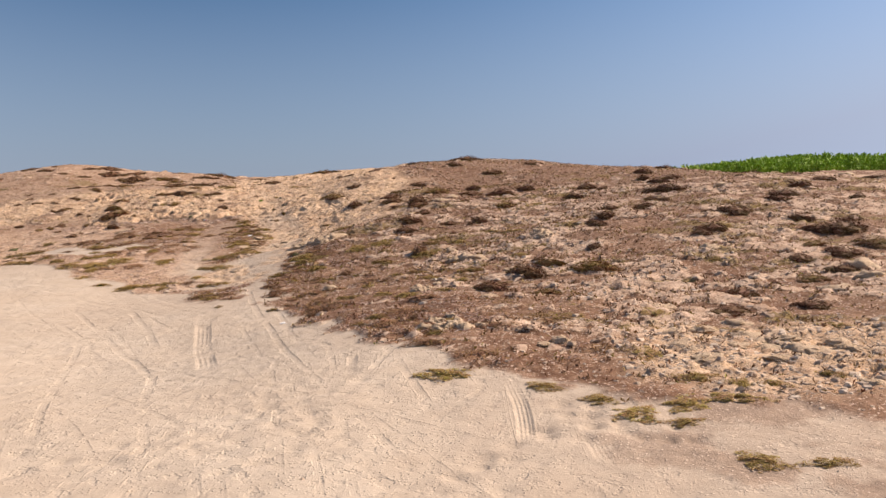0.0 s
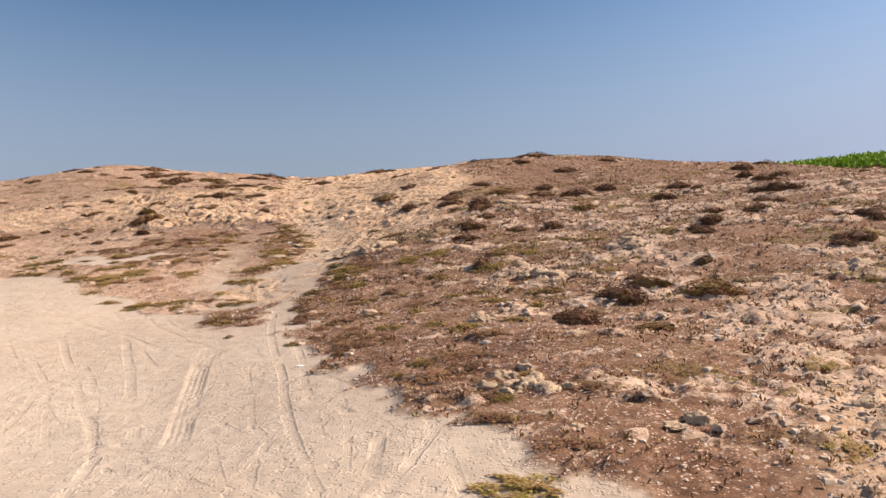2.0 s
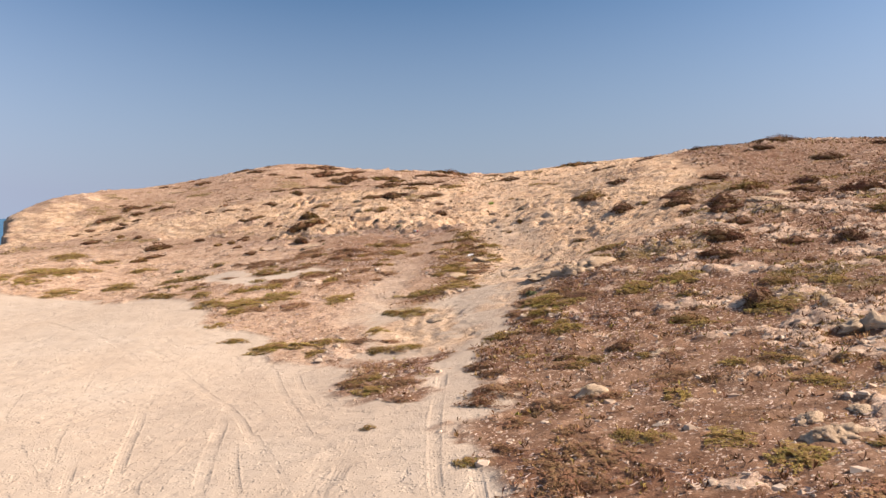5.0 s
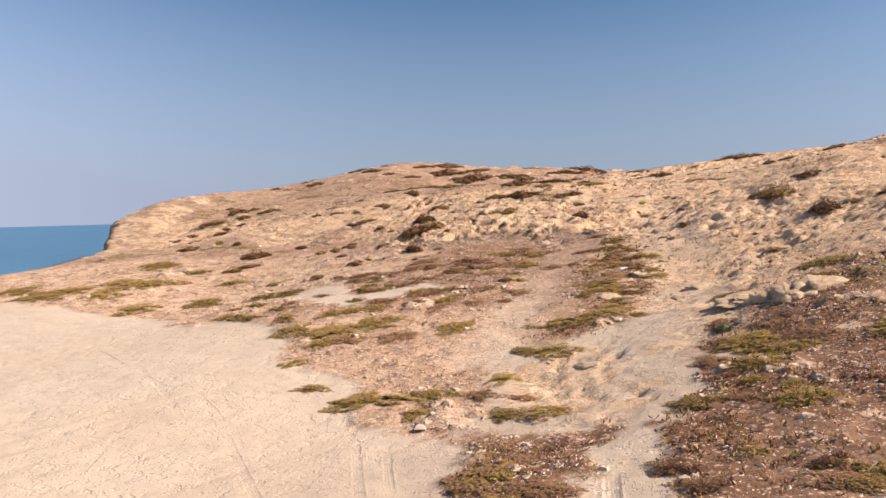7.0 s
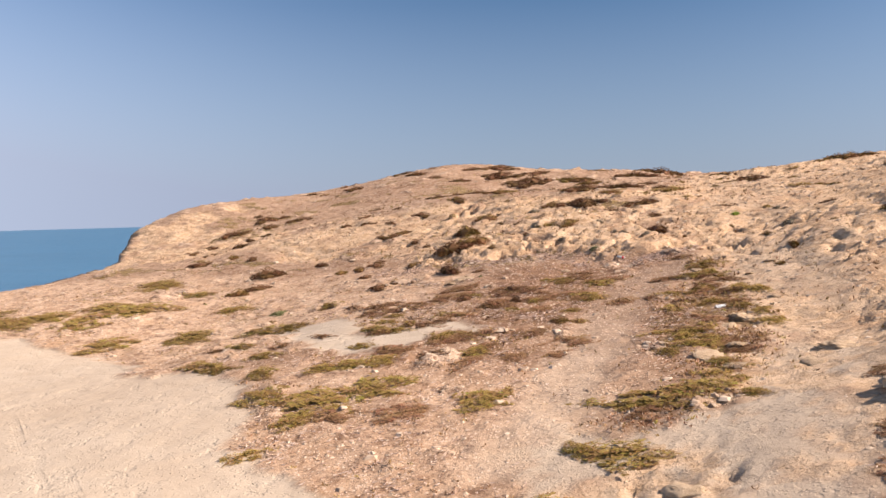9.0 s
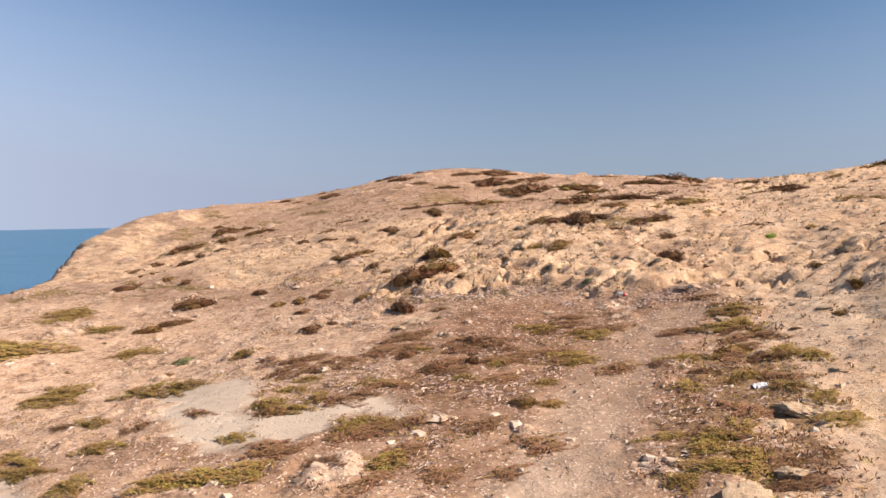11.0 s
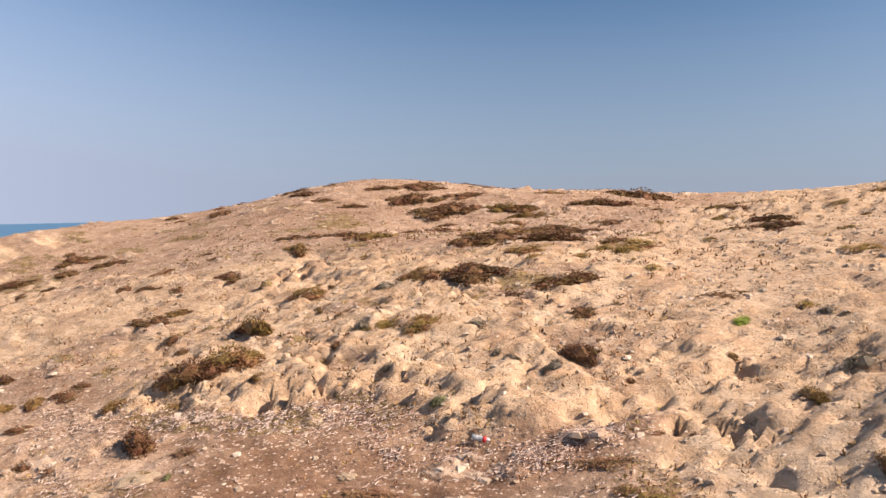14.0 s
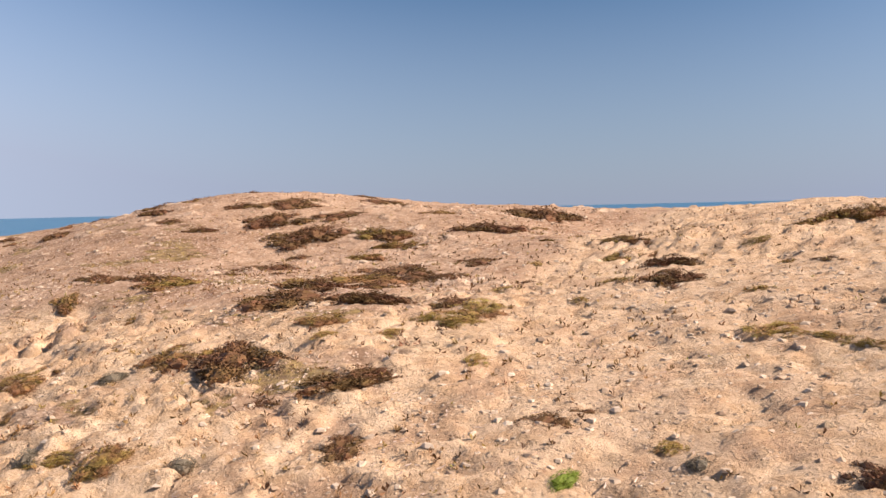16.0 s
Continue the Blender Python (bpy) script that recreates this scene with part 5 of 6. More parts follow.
creeper("olive", -6.10, 27.03, 0.34, 0.050)
creeper("olive", -19.18, 27.20, 0.90, 0.050)
creeper("olive", -9.86, 27.25, 0.33, 0.050)
creeper("olive", -14.11, 27.32, 0.84, 0.050)
creeper("red", -9.42, 27.34, 0.32, 0.035)
creeper("olive", -16.72, 27.35, 0.95, 0.050)
creeper("olive", -17.77, 27.43, 0.95, 0.050)
creeper("olive", -12.33, 27.60, 0.41, 0.050)
creeper("olive", -14.24, 27.62, 0.74, 0.050)
creeper("red", -5.96, 27.66, 0.32, 0.035)
creeper("red", -6.20, 27.71, 0.28, 0.035)
creeper("olive", -12.84, 27.78, 0.79, 0.050)
creeper("olive", -12.44, 27.95, 0.49, 0.050)
creeper("red", -8.32, 28.06, 0.38, 0.035)
creeper("red", -8.92, 28.14, 0.39, 0.035)
creeper("red", -11.02, 28.20, 0.58, 0.035)
creeper("red", -10.64, 28.20, 0.57, 0.035)
creeper("olive", -5.77, 28.23, 0.30, 0.050)
creeper("olive", -17.32, 28.44, 0.95, 0.050)
creeper("red", -10.52, 28.51, 0.51, 0.035)
creeper("olive", -6.19, 28.52, 0.31, 0.050)
creeper("red", -5.94, 28.52, 0.36, 0.035)
creeper("red", -8.74, 28.54, 0.35, 0.035)
creeper("olive", -7.93, 28.83, 0.46, 0.050)
creeper("red", -10.22, 28.86, 0.52, 0.035)
creeper("red", -9.88, 29.04, 0.39, 0.035)
creeper("olive", -12.62, 29.06, 0.46, 0.050)
creeper("red", -9.27, 29.07, 0.37, 0.035)
creeper("olive", -5.75, 29.13, 0.33, 0.050)
creeper("olive", -14.88, 29.15, 0.61, 0.050)
creeper("red", -9.04, 29.20, 0.37, 0.035)
creeper("olive", -5.99, 29.24, 0.34, 0.050)
creeper("red", -6.30, 29.76, 0.42, 0.035)
creeper("olive", -8.75, 29.87, 0.46, 0.050)
creeper("olive", -16.44, 29.90, 0.59, 0.050)
creeper("olive", -6.59, 30.13, 0.37, 0.050)
creeper("olive", -18.12, 30.51, 0.66, 0.050)
creeper("olive", -6.76, 30.51, 0.39, 0.050)
creeper("olive", -18.38, 30.57, 0.95, 0.050)

# cushion shrubs that stand out on the slopes and the knoll
shrub("brown", 4.49, 15.45, 0.59, 0.20)
shrub("olive", 1.61, 15.96, 0.42, 0.12)
shrub("olive", 1.59, 16.02, 0.38, 0.11)
shrub("brown", -2.14, 16.15, 0.27, 0.09)
shrub("olive", 6.03, 16.49, 0.56, 0.16)
shrub("brown", 0.77, 16.56, 0.58, 0.20)
shrub("brown", 0.81, 16.83, 0.55, 0.19)
shrub("brown", 1.49, 17.81, 0.76, 0.26)
shrub("olive", 2.68, 17.86, 0.85, 0.24)
shrub("brown", 6.37, 17.94, 0.46, 0.16)
shrub("brown", 7.28, 18.27, 0.58, 0.20)
shrub("olive", 1.91, 18.51, 0.61, 0.17)
shrub("olive", 0.51, 18.94, 0.42, 0.12)
shrub("olive", 8.18, 18.96, 0.67, 0.19)
shrub("olive", 7.05, 18.97, 0.49, 0.14)
shrub("brown", 1.80, 19.05, 0.36, 0.12)
shrub("brown", 2.95, 19.74, 0.34, 0.12)
shrub("brown", 8.16, 20.25, 1.07, 0.36)
shrub("brown", 7.76, 20.26, 0.71, 0.24)
shrub("brown", 5.31, 20.28, 0.45, 0.15)
shrub("brown", 5.60, 20.56, 0.63, 0.21)
shrub("brown", 7.73, 21.36, 0.62, 0.21)
shrub("olive", -1.49, 21.52, 0.43, 0.12)
shrub("brown", 3.42, 21.89, 0.42, 0.14)
shrub("brown", -0.67, 21.99, 0.70, 0.24)
shrub("brown", 3.36, 22.24, 0.41, 0.14)
shrub("brown", 6.61, 22.30, 0.63, 0.22)
shrub("brown", 3.68, 22.68, 0.55, 0.19)
shrub("brown", 3.75, 22.70, 0.50, 0.17)
shrub("olive", -0.40, 22.86, 0.46, 0.13)
shrub("brown", 8.14, 23.62, 0.55, 0.19)
shrub("brown", 10.17, 23.84, 0.54, 0.19)
shrub("brown", 4.95, 23.89, 0.48, 0.16)
shrub("brown", 4.90, 23.90, 0.57, 0.19)
shrub("brown", -1.12, 24.35, 0.49, 0.17)
shrub("brown", 0.83, 24.95, 0.53, 0.18)
shrub("brown", 0.03, 24.98, 0.42, 0.14)
shrub("brown", -1.06, 25.36, 0.70, 0.24)
shrub("brown", 6.11, 26.64, 0.91, 0.31)
shrub("brown", 5.87, 26.79, 0.67, 0.23)
shrub("olive", 1.62, 26.80, 0.70, 0.20)
shrub("brown", 3.60, 27.42, 0.67, 0.23)
shrub("brown", -0.95, 27.53, 0.60, 0.21)
shrub("brown", -9.77, 28.66, 0.32, 0.11)
shrub("brown", 1.59, 29.01, 0.91, 0.31)
shrub("brown", 4.27, 29.22, 0.59, 0.20)
shrub("brown", -1.80, 29.34, 0.63, 0.22)
shrub("brown", 4.32, 29.39, 0.50, 0.17)
shrub("brown", 2.43, 29.83, 0.68, 0.23)
shrub("olive", -6.42, 29.96, 0.20, 0.06)
shrub("brown", -12.17, 29.97, 0.34, 0.11)
shrub("brown", 6.23, 30.10, 0.77, 0.26)
shrub("olive", -6.55, 30.15, 0.23, 0.06)
shrub("brown", -12.02, 30.19, 0.20, 0.07)
shrub("sage", -10.31, 30.21, 0.17, 0.05)
shrub("olive", -6.76, 30.43, 0.26, 0.07)
shrub("olive", -0.39, 30.49, 0.81, 0.23)
shrub("dark", -11.13, 30.64, 0.46, 0.23)
shrub("brown", -13.04, 30.81, 0.23, 0.08)
shrub("olive", -7.00, 30.85, 0.21, 0.06)
shrub("brown", 0.80, 30.91, 0.64, 0.22)
shrub("brown", -15.77, 31.18, 0.74, 0.25)
shrub("olive", -12.31, 31.36, 0.28, 0.08)
shrub("dark", -11.63, 31.76, 0.60, 0.25)
shrub("brown", -14.85, 31.81, 0.38, 0.13)
shrub("sage", -8.91, 31.84, 0.21, 0.06)
shrub("olive", -11.49, 32.04, 0.60, 0.25)
shrub("olive", -6.16, 32.37, 0.37, 0.10)
shrub("brown", -17.34, 32.42, 0.36, 0.12)
shrub("brown", -12.80, 32.68, 0.21, 0.07)
shrub("dark", -8.07, 32.82, 0.47, 0.16)
shrub("olive", -12.05, 33.03, 0.60, 0.25)
shrub("olive", -9.87, 33.10, 0.36, 0.10)
shrub("brown", -14.11, 33.41, 0.51, 0.17)
shrub("olive", -14.05, 33.82, 0.32, 0.09)
shrub("brown", -12.20, 34.07, 0.28, 0.09)
shrub("olive", -12.13, 34.18, 0.35, 0.10)
shrub("brown", -8.84, 34.50, 0.56, 0.19)
shrub("brown", -10.11, 34.57, 0.76, 0.26)
shrub("olive", -10.84, 34.64, 0.47, 0.13)
shrub("brown", -19.82, 34.70, 0.49, 0.17)
shrub("brown", -16.40, 34.81, 0.34, 0.11)
shrub("brown", -14.30, 34.97, 0.43, 0.14)
shrub("olive", -9.86, 35.51, 0.37, 0.10)
shrub("olive", -13.88, 36.02, 0.55, 0.15)
shrub("brown", -10.61, 36.11, 0.75, 0.25)
shrub("olive", -8.69, 36.14, 0.41, 0.12)
shrub("brown", -9.79, 36.19, 0.58, 0.20)
shrub("brown", -21.34, 36.21, 0.61, 0.21)
shrub("olive", -13.21, 36.91, 0.64, 0.18)
shrub("brown", -13.94, 37.27, 0.57, 0.19)
shrub("brown", -19.98, 37.44, 0.55, 0.19)
shrub("brown", -21.52, 37.64, 0.61, 0.21)
shrub("brown", -15.41, 37.68, 0.51, 0.17)
shrub("brown", -7.59, 39.16, 0.50, 0.17)
shrub("brown", -10.12, 39.25, 0.43, 0.15)
shrub("olive", -8.26, 39.90, 0.53, 0.15)
shrub("brown", -16.53, 40.94, 0.44, 0.15)
shrub("brown", -20.62, 41.07, 0.55, 0.19)
shrub("brown", -14.32, 41.30, 0.99, 0.34)
shrub("olive", -13.08, 41.63, 0.92, 0.26)
shrub("brown", -18.70, 41.95, 0.54, 0.18)
shrub("brown", -15.58, 41.95, 0.87, 0.30)
shrub("brown", -11.34, 42.17, 0.80, 0.27)
shrub("brown", -16.89, 42.49, 0.53, 0.18)
shrub("brown", -11.40, 44.82, 1.11, 0.38)

# the bush that climbs the scarp, and the brown one at its foot
shrub("brown", -8.46, 33.72, 0.34, 0.11)

# ---- scattered small stuff ----
def sampled(field, x, y):
    i = np.clip(np.searchsorted(GX, x) - 1, 0, len(GX) - 2)
    j = np.clip(np.searchsorted(GY, y) - 1, 0, len(GY) - 2)
    u, v = (x - GX[i]) / (GX[i + 1] - GX[i]), (y - GY[j]) / (GY[j + 1] - GY[j])
    return (field[j, i] * (1 - u) + field[j, i + 1] * u) * (1 - v) + (field[j + 1, i] * (1 - u) + field[j + 1, i + 1] * u) * v


def strewn(count, field, seed, box=(-24, 12, 6, 46)):
    """Random places on the ground, as thick as the field says, thicker where the ground is nearer the track."""
    rng = np.random.default_rng(seed)
    n = count * 14
    x, y = rng.uniform(box[0], box[1], n), rng.uniform(box[2], box[3], n)
    near = np.clip(1.25 - np.hypot((x + 4) / 16, (y - 24) / 26), 0.15, 1)
    ok = rng.uniform(0, 1, n) < sampled(field, x, y) * near
    x, y = x[ok][:count], y[ok][:count]
    return x, y, sampled(Z, x, y), rng


ROUGH = {"verts": np.array([(1, 0, 0), (-0.6, 0.8, 0), (-0.5, -0.85, 0), (0.2, 0.1, 0.75), (0.5, -0.7, 0.1), (0.3, 0.75, 0.05)]),
         "faces": np.array([(0, 5, 3), (5, 1, 3), (1, 2, 3), (2, 4, 3), (4, 0, 3)])}


BLOCK = {"verts": np.array([(1, 0.1, -0.1), (0.35, 0.9, -0.1), (-0.8, 0.6, -0.1), (-0.85, -0.6, -0.1), (0.4, -0.85, -0.1),
                           (0.72, 0.12, 0.5), (-0.25, 0.58, 0.62), (-0.62, -0.15, 0.5), (0.15, -0.55, 0.58)]),
         "faces": np.array([(0, 1, 5), (1, 6, 5), (1, 2, 6), (2, 7, 6), (2, 3, 7), (3, 8, 7), (3, 4, 8), (4, 5, 8), (4, 0, 5), (5, 6, 7), (5, 7, 8)])}


def stones(name, label, count, field, seed, small, large, box=(-24, 12, 6, 46), shape=ROUGH):
    x, y, z, rng = strewn(count, field, seed, box)
    n, v = len(x), shape["verts"]
    size = small * (large / small) ** (rng.uniform(0, 1, n) ** 2.6)
    a = rng.uniform(0, math.tau, n)
    c = v[None] * (1 + rng.uniform(-0.3, 0.3, (n, len(v), 3)))
    c = c * size[:, None, None] * np.array([1, 0.8, 0.6])
    co = np.stack([c[..., 0] * np.cos(a)[:, None] - c[..., 1] * np.sin(a)[:, None] + x[:, None],
                   c[..., 0] * np.sin(a)[:, None] + c[..., 1] * np.cos(a)[:, None] + y[:, None], c[..., 2] + z[:, None] - 0.12 * size[:, None]], -1)
    faces = (shape["faces"][None] + (np.arange(n) * len(v))[:, None, None]).reshape(-1, 3)
    return tagged(new(name, array_mesh(name, co.reshape(-1, 3), faces, M_PEBBLE, False)), label, "stones", kind="stuff")


def flakes(name, label, count, field, seed, material, length, box=(-24, 12, 6, 46)):
    """Curled dry leaf ribbons lying about."""
    x, y, z, rng = strewn(count, field, seed, box)
    n = len(x)
    ln, wd, a = length * rng.uniform(0.4, 1.4, n), length * rng.uniform(0.07, 0.15, n), rng.uniform(0, math.tau, n)
    lift, bend = rng.uniform(0.0, 0.35, n), rng.uniform(-0.5, 0.5, n)
    co = np.zeros((n, 6, 3))
    for k, t in enumerate((-0.5, 0.05, 0.5)):
        for m, s in enumerate((-0.5, 0.5)):
            u, w = t * ln, s * wd + bend * ln * (t * t)
            co[:, 2 * k + m] = np.stack([x + u * np.cos(a) - w * np.sin(a), y + u * np.sin(a) + w * np.cos(a), z + 0.008 + lift * ln * (t + 0.5) ** 2 + 0.004 * m], 1)
    f = np.array([(0, 2, 3), (0, 3, 1), (2, 4, 5), (2, 5, 3)])
    faces = (f[None] + (np.arange(n) * 6)[:, None, None]).reshape(-1, 3)
    return tagged(new(name, array_mesh(name, co.reshape(-1, 3), faces, material, False)), label, "leaf litter", kind="stuff")


def tufts(name, label, count, field, seed, material, leaf, box=(-24, 12, 6, 46)):
    x, y, z, rng = strewn(count, field, seed, box)
    pts = np.stack([x, y, z], 1)
    ways = np.tile(np.array([0, 0, 0.45]), (len(x), 1))
    co, faces = blades(pts, ways, leaf, leaf * 0.40, rng, 5)
    return tagged(new(name, array_mesh(name, co, faces, material, False)), label, "plants", kind="stuff")


SOIL = np.clip((1 - W_SAND) * smooth(0.2, 1.2, shore), 0, 1)
stones("pebbles", "small pale limestone pebbles strewn over soil", 46000, SOIL * (0.35 + 0.65 * smooth(-0.05, 0.12, fbm(X, Y, 0.8, 3, 201))) * (1 - 0.5 * W_CRAG) * (1 - 0.6 * W_PATH) * (1 - 0.6 * W_APRON) + 0.012 * W_SAND, 203, 0.011, 0.044)
stones("loose_stones", "loose angular limestone stones on the slope", 11000, SOIL * (0.06 + 0.94 * np.maximum(ledge, W_RUBBLE)) * (1 - 0.95 * W_CRAG) * (1 - 0.8 * W_PATH), 209, 0.018, 0.085, shape=BLOCK)
stones("rubble_stones", "broken pale limestone rubble heaped on the ground", 1600, W_RUBBLE * SOIL, 211, 0.016, 0.075, (1, 7, 9.5, 15), BLOCK)
# dry litter: thick under the crag and among the plants
foot = smooth(0.45, 0.05, np.abs(foot_s + 0.28)) * smooth(-13.5, -12.0, X) * smooth(-7.0, -7.8, X)
LITTER = SOIL * np.clip(1.6 * foot + 0.30 * smooth(0.0, 0.12, fbm(X, Y, 0.9, 4, 221, 0.6)) * smooth(18, 24, Y) + 1.1 * W_VEG * smooth(9, 13, Y) + 0.06, 0, 1) * (1 - 0.75 * W_CRAG * (1 - foot)) * (1 - 0.8 * W_PATH) * (0.15 + 1.2 * smooth(-0.02, 0.12, fbm(X, Y, 2.6, 4, 225, 0.65)))
flakes("dry_leaf_litter", "pale curled dry leaf litter on brown soil", 75000, LITTER, 223, M_LITTER, 0.042)
flakes("dry_leaf_litter", "thick pinkish-white dry leaf litter under the scarp", 4600, np.clip(foot, 0, 1) * (0.15 + smooth(-0.06, 0.08, fbm(X, Y, 1.7, 4, 227, 0.6))), 229, M_LITTER, 0.036, (-13.5, -6.8, 29.6, 32.2))
RED_FIELD = np.clip(W_VEG * (0.25 + 0.9 * W_RED), 0, 1)
tufts("reddish_creepers", "low reddish dry creeping plants over the soil", 26000, RED_FIELD * smooth(-0.05, 0.08, fbm(X, Y, 1.6, 3, 231)) + 0.10 * SOIL * (1 - 0.85 * W_CRAG) * smooth(0.04, 0.14, fbm(X, Y, 2.2, 3, 241)) * (1 - W_PATH), 233, M_RED, 0.034)
tufts("olive_creepers", "low olive creeping plants over the soil", 18000, W_VEG * (1 - 0.6 * W_RED) * smooth(-0.02, 0.10, fbm(X, Y, 0.9, 3, 237)) + 0.10 * SOIL * (1 - 0.85 * W_CRAG) * smooth(0.04, 0.14, fbm(X, Y, 1.9, 3, 243)) * (1 - W_PATH), 239, M_OLIVE, 0.034)

KNOLL = np.clip(W_CRAG + 0.8 * smooth(33, 36, Y) * smooth(-4, -7, X), 0, 1) * smooth(0.5, 2.0, shore) * smooth(25, 28, Y)
dry_spots = smooth(0.03, 0.12, fbm(X, Y * 1.2, 1.7, 5, 251, 0.66))
tufts("dry_tufts", "low dry brown and olive tufts over the crusted knoll", 2600, np.clip(KNOLL * (0.05 + dry_spots) * (0.25 + 0.75 * smooth(-6.0, -8.5, X)), 0, 1), 253, M_HEATH, 0.045, (-23, -3, 25, 47))
tufts("brown_tufts", "low dark-brown dry tufts over the crusted knoll", 1700, np.clip(KNOLL * (0.15 + 0.85 * smooth(-6.0, -8.5, X)) * (0.05 + smooth(0.04, 0.12, fbm(X, Y * 1.2, 1.3, 5, 257, 0.66))), 0, 1), 259, M_BROWN, 0.05, (-23, -3, 25, 47))
stones("knoll_stones", "small pale angular stones over the crusted knoll", 9000, np.clip(KNOLL * (0.2 + hollow_soil), 0, 1), 261, 0.012, 0.055, (-23, -3, 25, 47), BLOCK)

# small dark tufts break up the soil of the landward slope
SLOPE_SOIL = SOIL * (1 - 0.7 * heath) * (1 - W_CRAG) * (1 - W_PATH) * smooth(-5.0, -3.2, X + 0.12 * (Y - 20)) * smooth(10.0, 11.5, Y)
tufts("brown_slope_tufts", "low dark-brown dry tufts over the stony slope", 6000, np.clip(SLOPE_SOIL * (0.10 + smooth(0.0, 0.10, fbm(X, Y * 1.3, 1.6, 5, 271, 0.66))), 0, 1), 273, M_BROWN, 0.06, (-5, 12, 10, 42))
tufts("olive_slope_tufts", "low olive dry tufts over the stony slope", 4600, np.clip(SLOPE_SOIL * (0.06 + smooth(0.02, 0.12, fbm(X, Y * 1.3, 1.3, 5, 277, 0.66))), 0, 1), 279, M_OLIVE, 0.055, (-5, 12, 10, 42))

# the strip beside the path is grown through with small dry and green plants
tufts("strip_plants", "low olive plants and dry stems in the strip beside the path", 420, np.clip(strip * smooth(0.0, 0.10, fbm(X, Y, 1.6, 4, 281, 0.62)), 0, 1), 283, M_OLIVE, 0.036, (-8, -4, 23, 32))
tufts("dry_strip_plants", "low reddish-brown dry plants in the strip beside the path", 480, np.clip(strip * smooth(0.0, 0.10, fbm(X, Y, 1.4, 4, 285, 0.62)), 0, 1), 287, M_RED, 0.036, (-8, -4, 23, 32))


def green_bank():
    """Dense fresh-green scrub on the rise behind the slope."""
    rng = np.random.default_rng(77)
    n = 15000
    u, v = rng.uniform(-1, 1, n), rng.uniform(-1, 1, n)
    ok = u * u + v * v < 1
    u, v = u[ok], v[ok]
    x, y = 22.5 + 12 * u, 51 + 6 * v
    lump = fbm(x, y, 0.7, 4, 301)
    top = 3.02 + 1.66 * np.sqrt(np.clip(1 - u * u - v * v, 0, 1)) ** 0.8 + 0.55 * lump
    pts = np.stack([x, y, top - rng.uniform(0, 0.35, len(x))], 1)
    ways = np.stack([u * 0.4, v * 0.4 - 0.2, np.full(len(x), 0.5)], 1)
    leaves = blades(pts, ways, 0.26, 0.12, rng, 4)
    gu, gv = np.meshgrid(np.linspace(-1, 1, 90), np.linspace(-1, 1, 60))
    gx, gy = 22.5 + 12 * gu, 51 + 6 * gv
    gz = 2.22 + 2.2 * np.sqrt(np.clip(1 - gu * gu - gv * gv, 0, 1)) ** 0.8 + 0.5 * fbm(gx, gy, 0.7, 4, 301)
    ids = np.arange(gx.size).reshape(gx.shape)
    tri = np.concatenate([np.stack([ids[:-1, :-1], ids[:-1, 1:], ids[1:, 1:]], -1).reshape(-1, 3), np.stack([ids[:-1, :-1], ids[1:, 1:], ids[1:, :-1]], -1).reshape(-1, 3)])
    core = (np.stack([gx, gy, gz], -1).reshape(-1, 3), tri)
    me = array_mesh("green_scrub", *join_arrays(leaves, core), M_GREEN, False)
    tagged(new("green_scrub", me), "dense fresh-green scrub on the rise", "bushes", kind="stuff")


green_bank()


# ---- left rubbish ----
def turned(profile, seg=20):
    """A bmesh turned about the x axis from (x, radius) pairs."""
    bm = bmesh.new()
    rows = [[bm.verts.new((px, r * math.cos(s * math.tau / seg), r * math.sin(s * math.tau / seg))) for s in range(seg)] for px, r in profile]
    for a, b in zip(rows, rows[1:]):
        for s in range(seg):
            bm.faces.new((a[s], a[(s + 1) % seg], b[(s + 1) % seg], b[s]))
    bm.faces.new(rows[0])
    bm.faces.new(list(reversed(rows[-1])))
    bmesh.ops.recalc_face_normals(bm, faces=bm.faces)
    return bm


def bm_mesh(name, bm, material):
    me = bpy.data.meshes.new(name)
    bm.to_mesh(me)
    bm.free()
    me.polygons.foreach_set("use_smooth", np.ones(len(me.polygons), dtype=bool))
    me.materials.append(material)
    return me


def bottle(x, y, turn_deg):
    clear = Mat("scuffed_plastic", 0.35, 0.4)
    clear.b.inputs["Transmission Weight"].default_value = 0.35
    ob = new("plastic_bottle")
    ob.empty_display_size = 0.1
    part("body", bm_mesh("body", turned([(-0.130, 0.024), (-0.126, 0.034), (-0.06, 0.035), (-0.055, 0.032), (-0.045, 0.035), (0.05, 0.035), (0.085, 0.024), (0.10, 0.014), (0.118, 0.013)]), clear.color((0.55, 0.58, 0.60))), ob, "scuffed grey plastic body")
    red = Mat("red_label", 0.5, 0.4)
    part("sleeve", bm_mesh("sleeve", turned([(0.0, 0.0362), (0.048, 0.0362)]), red.color((0.62, 0.03, 0.035))), ob, "faded red paper sleeve")
    cap = Mat("white_cap", 0.5, 0.4)
    part("cap", bm_mesh("cap", turned([(0.112, 0.015), (0.114, 0.016), (0.130, 0.016), (0.132, 0.014)]), cap.color((0.75, 0.74, 0.72))), ob, "white screw cap")
    ob.matrix_world = pose(x, y, ground_z(x, y) + 0.010, 0, 12, turn_deg) @ Matrix.Scale(0.62, 4)
    tagged(ob, "small discarded plastic bottle with a red sleeve", "bottle")


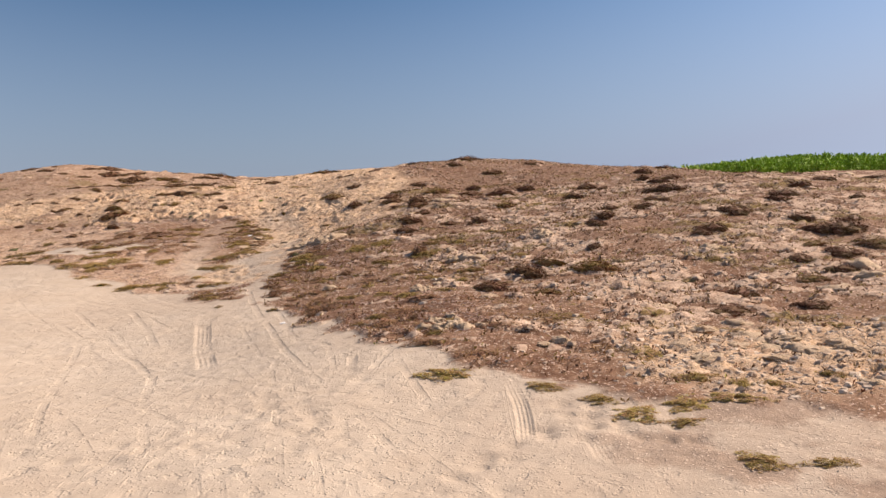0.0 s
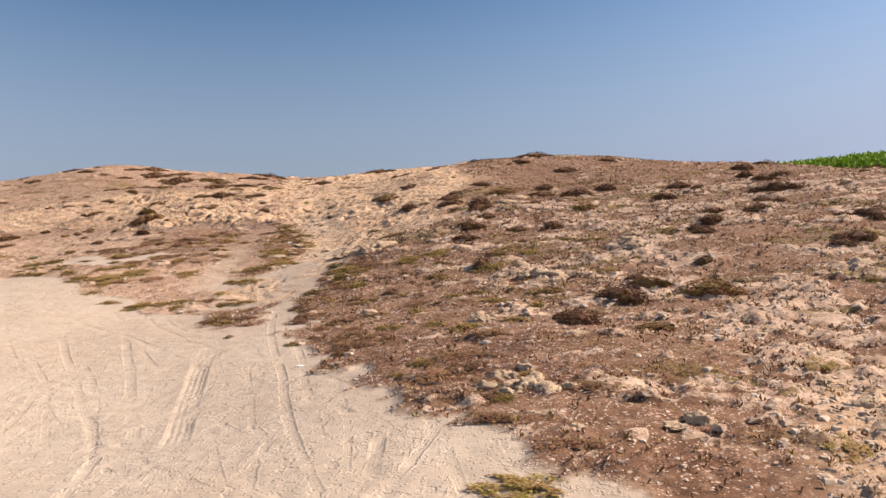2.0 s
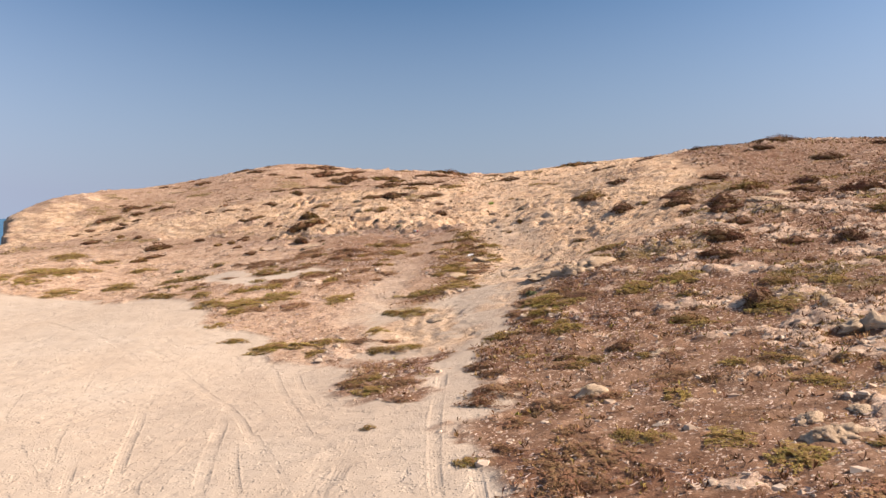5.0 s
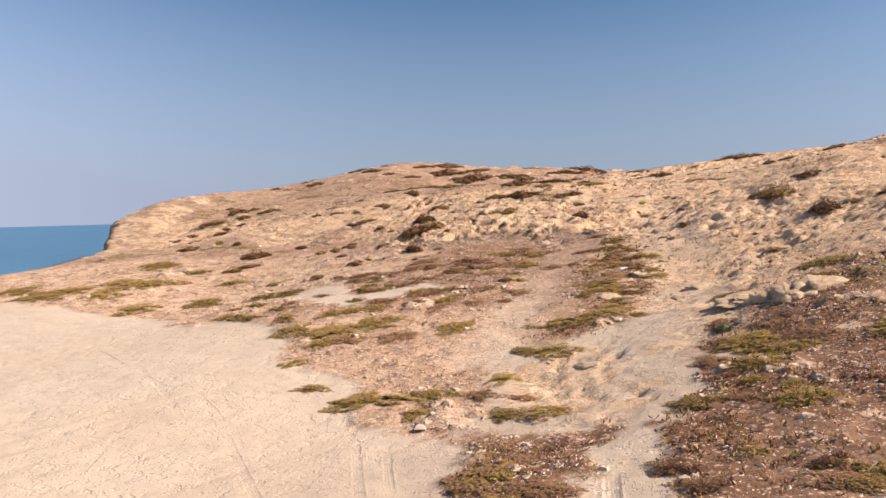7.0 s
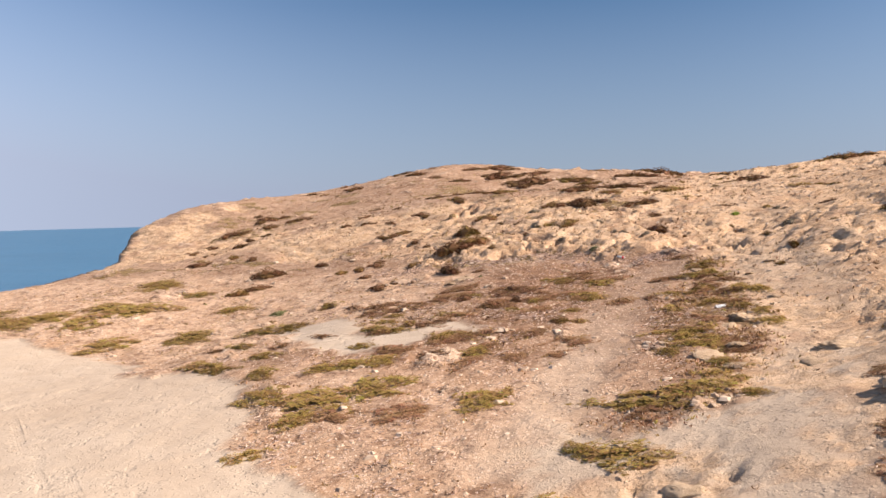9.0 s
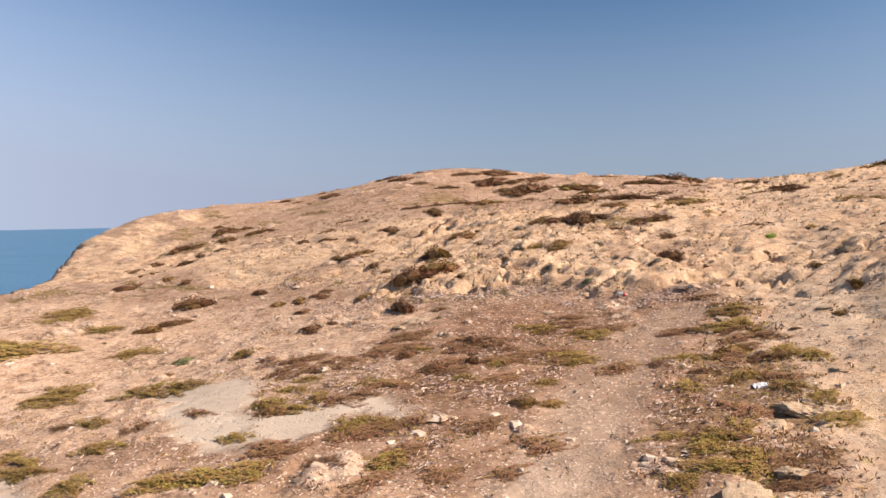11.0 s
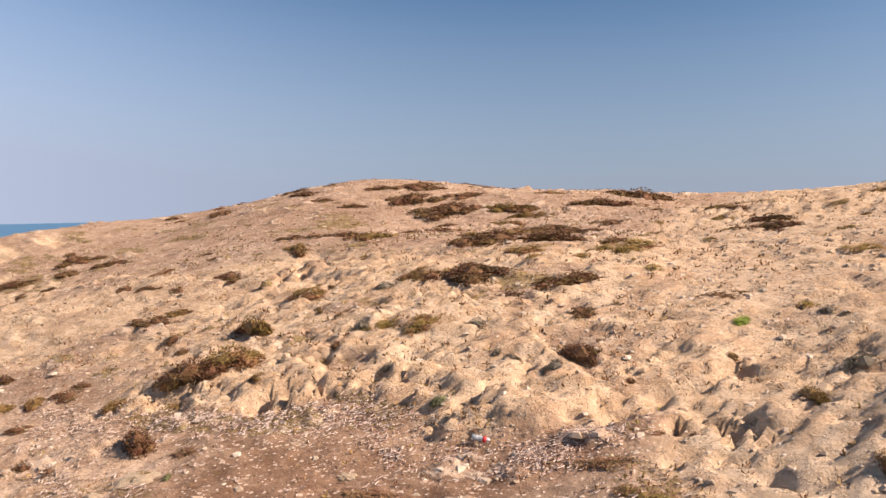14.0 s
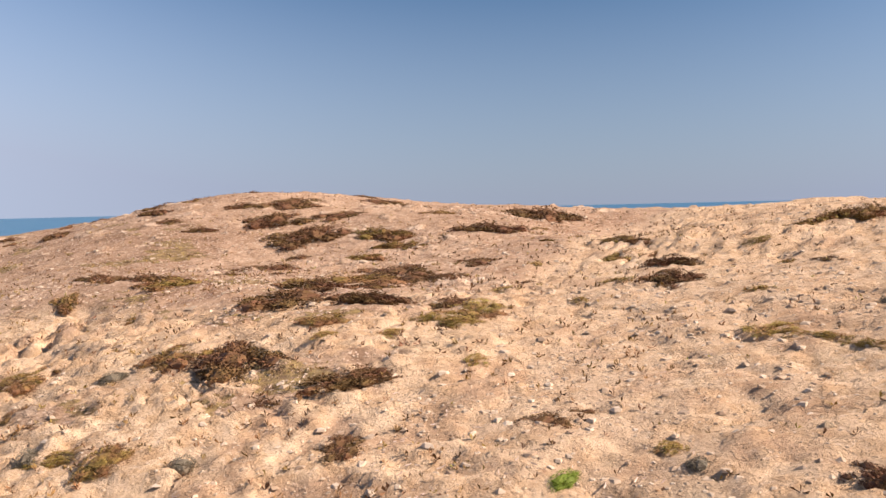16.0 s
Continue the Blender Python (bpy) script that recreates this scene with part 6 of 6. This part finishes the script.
def crumple(x, y, wide, label):
    bm = bmesh.new()
    bmesh.ops.create_grid(bm, x_segments=14, y_segments=10, size=0.5)
    for v in bm.verts:
        q = Vector((v.co.x * 4 + x, v.co.y * 4 + y, 0))
        v.co.z = 0.20 + 0.34 * noise.noise(q) + 0.16 * noise.noise(q * 2.7)
        v.co.x += 0.16 * noise.noise(q + Vector((9, 3, 1)))
        v.co.y += 0.16 * noise.noise(q + Vector((2, 7, 5)))
    paper = Mat("white_paper", 0.7, 0.3)
    me = bm_mesh("crumpled_paper", bm, paper.color(paper.mix(paper.noise(6.0), (0.70, 0.69, 0.68), (0.82, 0.81, 0.80))))
    ob = new("crumpled_paper", me)
    ob.matrix_world = pose(x, y, ground_z(x, y), 8, -6, 25) @ Matrix.Diagonal((wide, wide * 0.7, wide * 0.55, 1))
    solid = ob.modifiers.new("thickness", 'SOLIDIFY')
    solid.thickness = 0.01
    tagged(ob, label, "paper")


bottle(-8.28, 31.37, 25)
crumple(-6.03, 28.28, 0.12, "crumpled white paper among dry plants")
crumple(-2.58, 15.86, 0.085, "crumpled white paper scrap on the sand")


# more of the same small plants, strewn where they grow
def strew_creepers(kind, count, field, seed, box, small, large):
    x, y, _, rng = strewn(count, field, seed, box)
    for px, py, w in zip(x, y, small + (large - small) * rng.uniform(0, 1, len(x)) ** 1.8):
        creeper(kind, float(px), float(py), float(w), 0.032)


def strew_shrubs(kind, count, field, seed, box, small, large):
    x, y, _, rng = strewn(count, field, seed, box)
    for px, py, w in zip(x, y, small + (large - small) * rng.uniform(0, 1, len(x)) ** 2):
        shrub(kind, float(px), float(py), float(w), float(w) * 0.36)


brown_apron = smooth(-0.4, 0.6, inside([(-11.8, 27.2), (-12.0, 29.4), (-10.6, 30.8), (-7.6, 30.8), (-6.9, 28.6), (-7.0, 26.2), (-9.0, 25.6)], X, Y) + 0.9 * w_edge)
strew_creepers("red", 44, brown_apron, 401, (-13, -6, 25, 31.5), 0.2, 0.55)
strew_creepers("olive", 12, brown_apron, 403, (-13, -6, 25, 31.5), 0.2, 0.45)
strew_creepers("olive", 16, strip, 417, (-8, -4, 24, 32), 0.2, 0.45)
strew_creepers("red", 12, strip, 419, (-8, -4, 24, 32), 0.2, 0.4)
strew_creepers("olive", 34, W_VEG * (1 - W_PATH), 407, (-4, 9, 12, 34), 0.2, 0.55)
strew_creepers("red", 20, heath * W_VEG, 409, (-4, 3, 11, 26), 0.2, 0.6)
strew_shrubs("brown", 70, (1 - smooth(-3.6, -4.6, X) * smooth(28.5, 27, Y)) * SOIL * (1 - 0.5 * W_PATH) * smooth(17, 22, Y), 411, (-24, 12, 18, 45), 0.12, 0.40)
strew_shrubs("olive", 40, SOIL * (1 - 0.5 * W_PATH) * smooth(25, 29, Y), 413, (-24, -3, 26, 45), 0.12, 0.35)
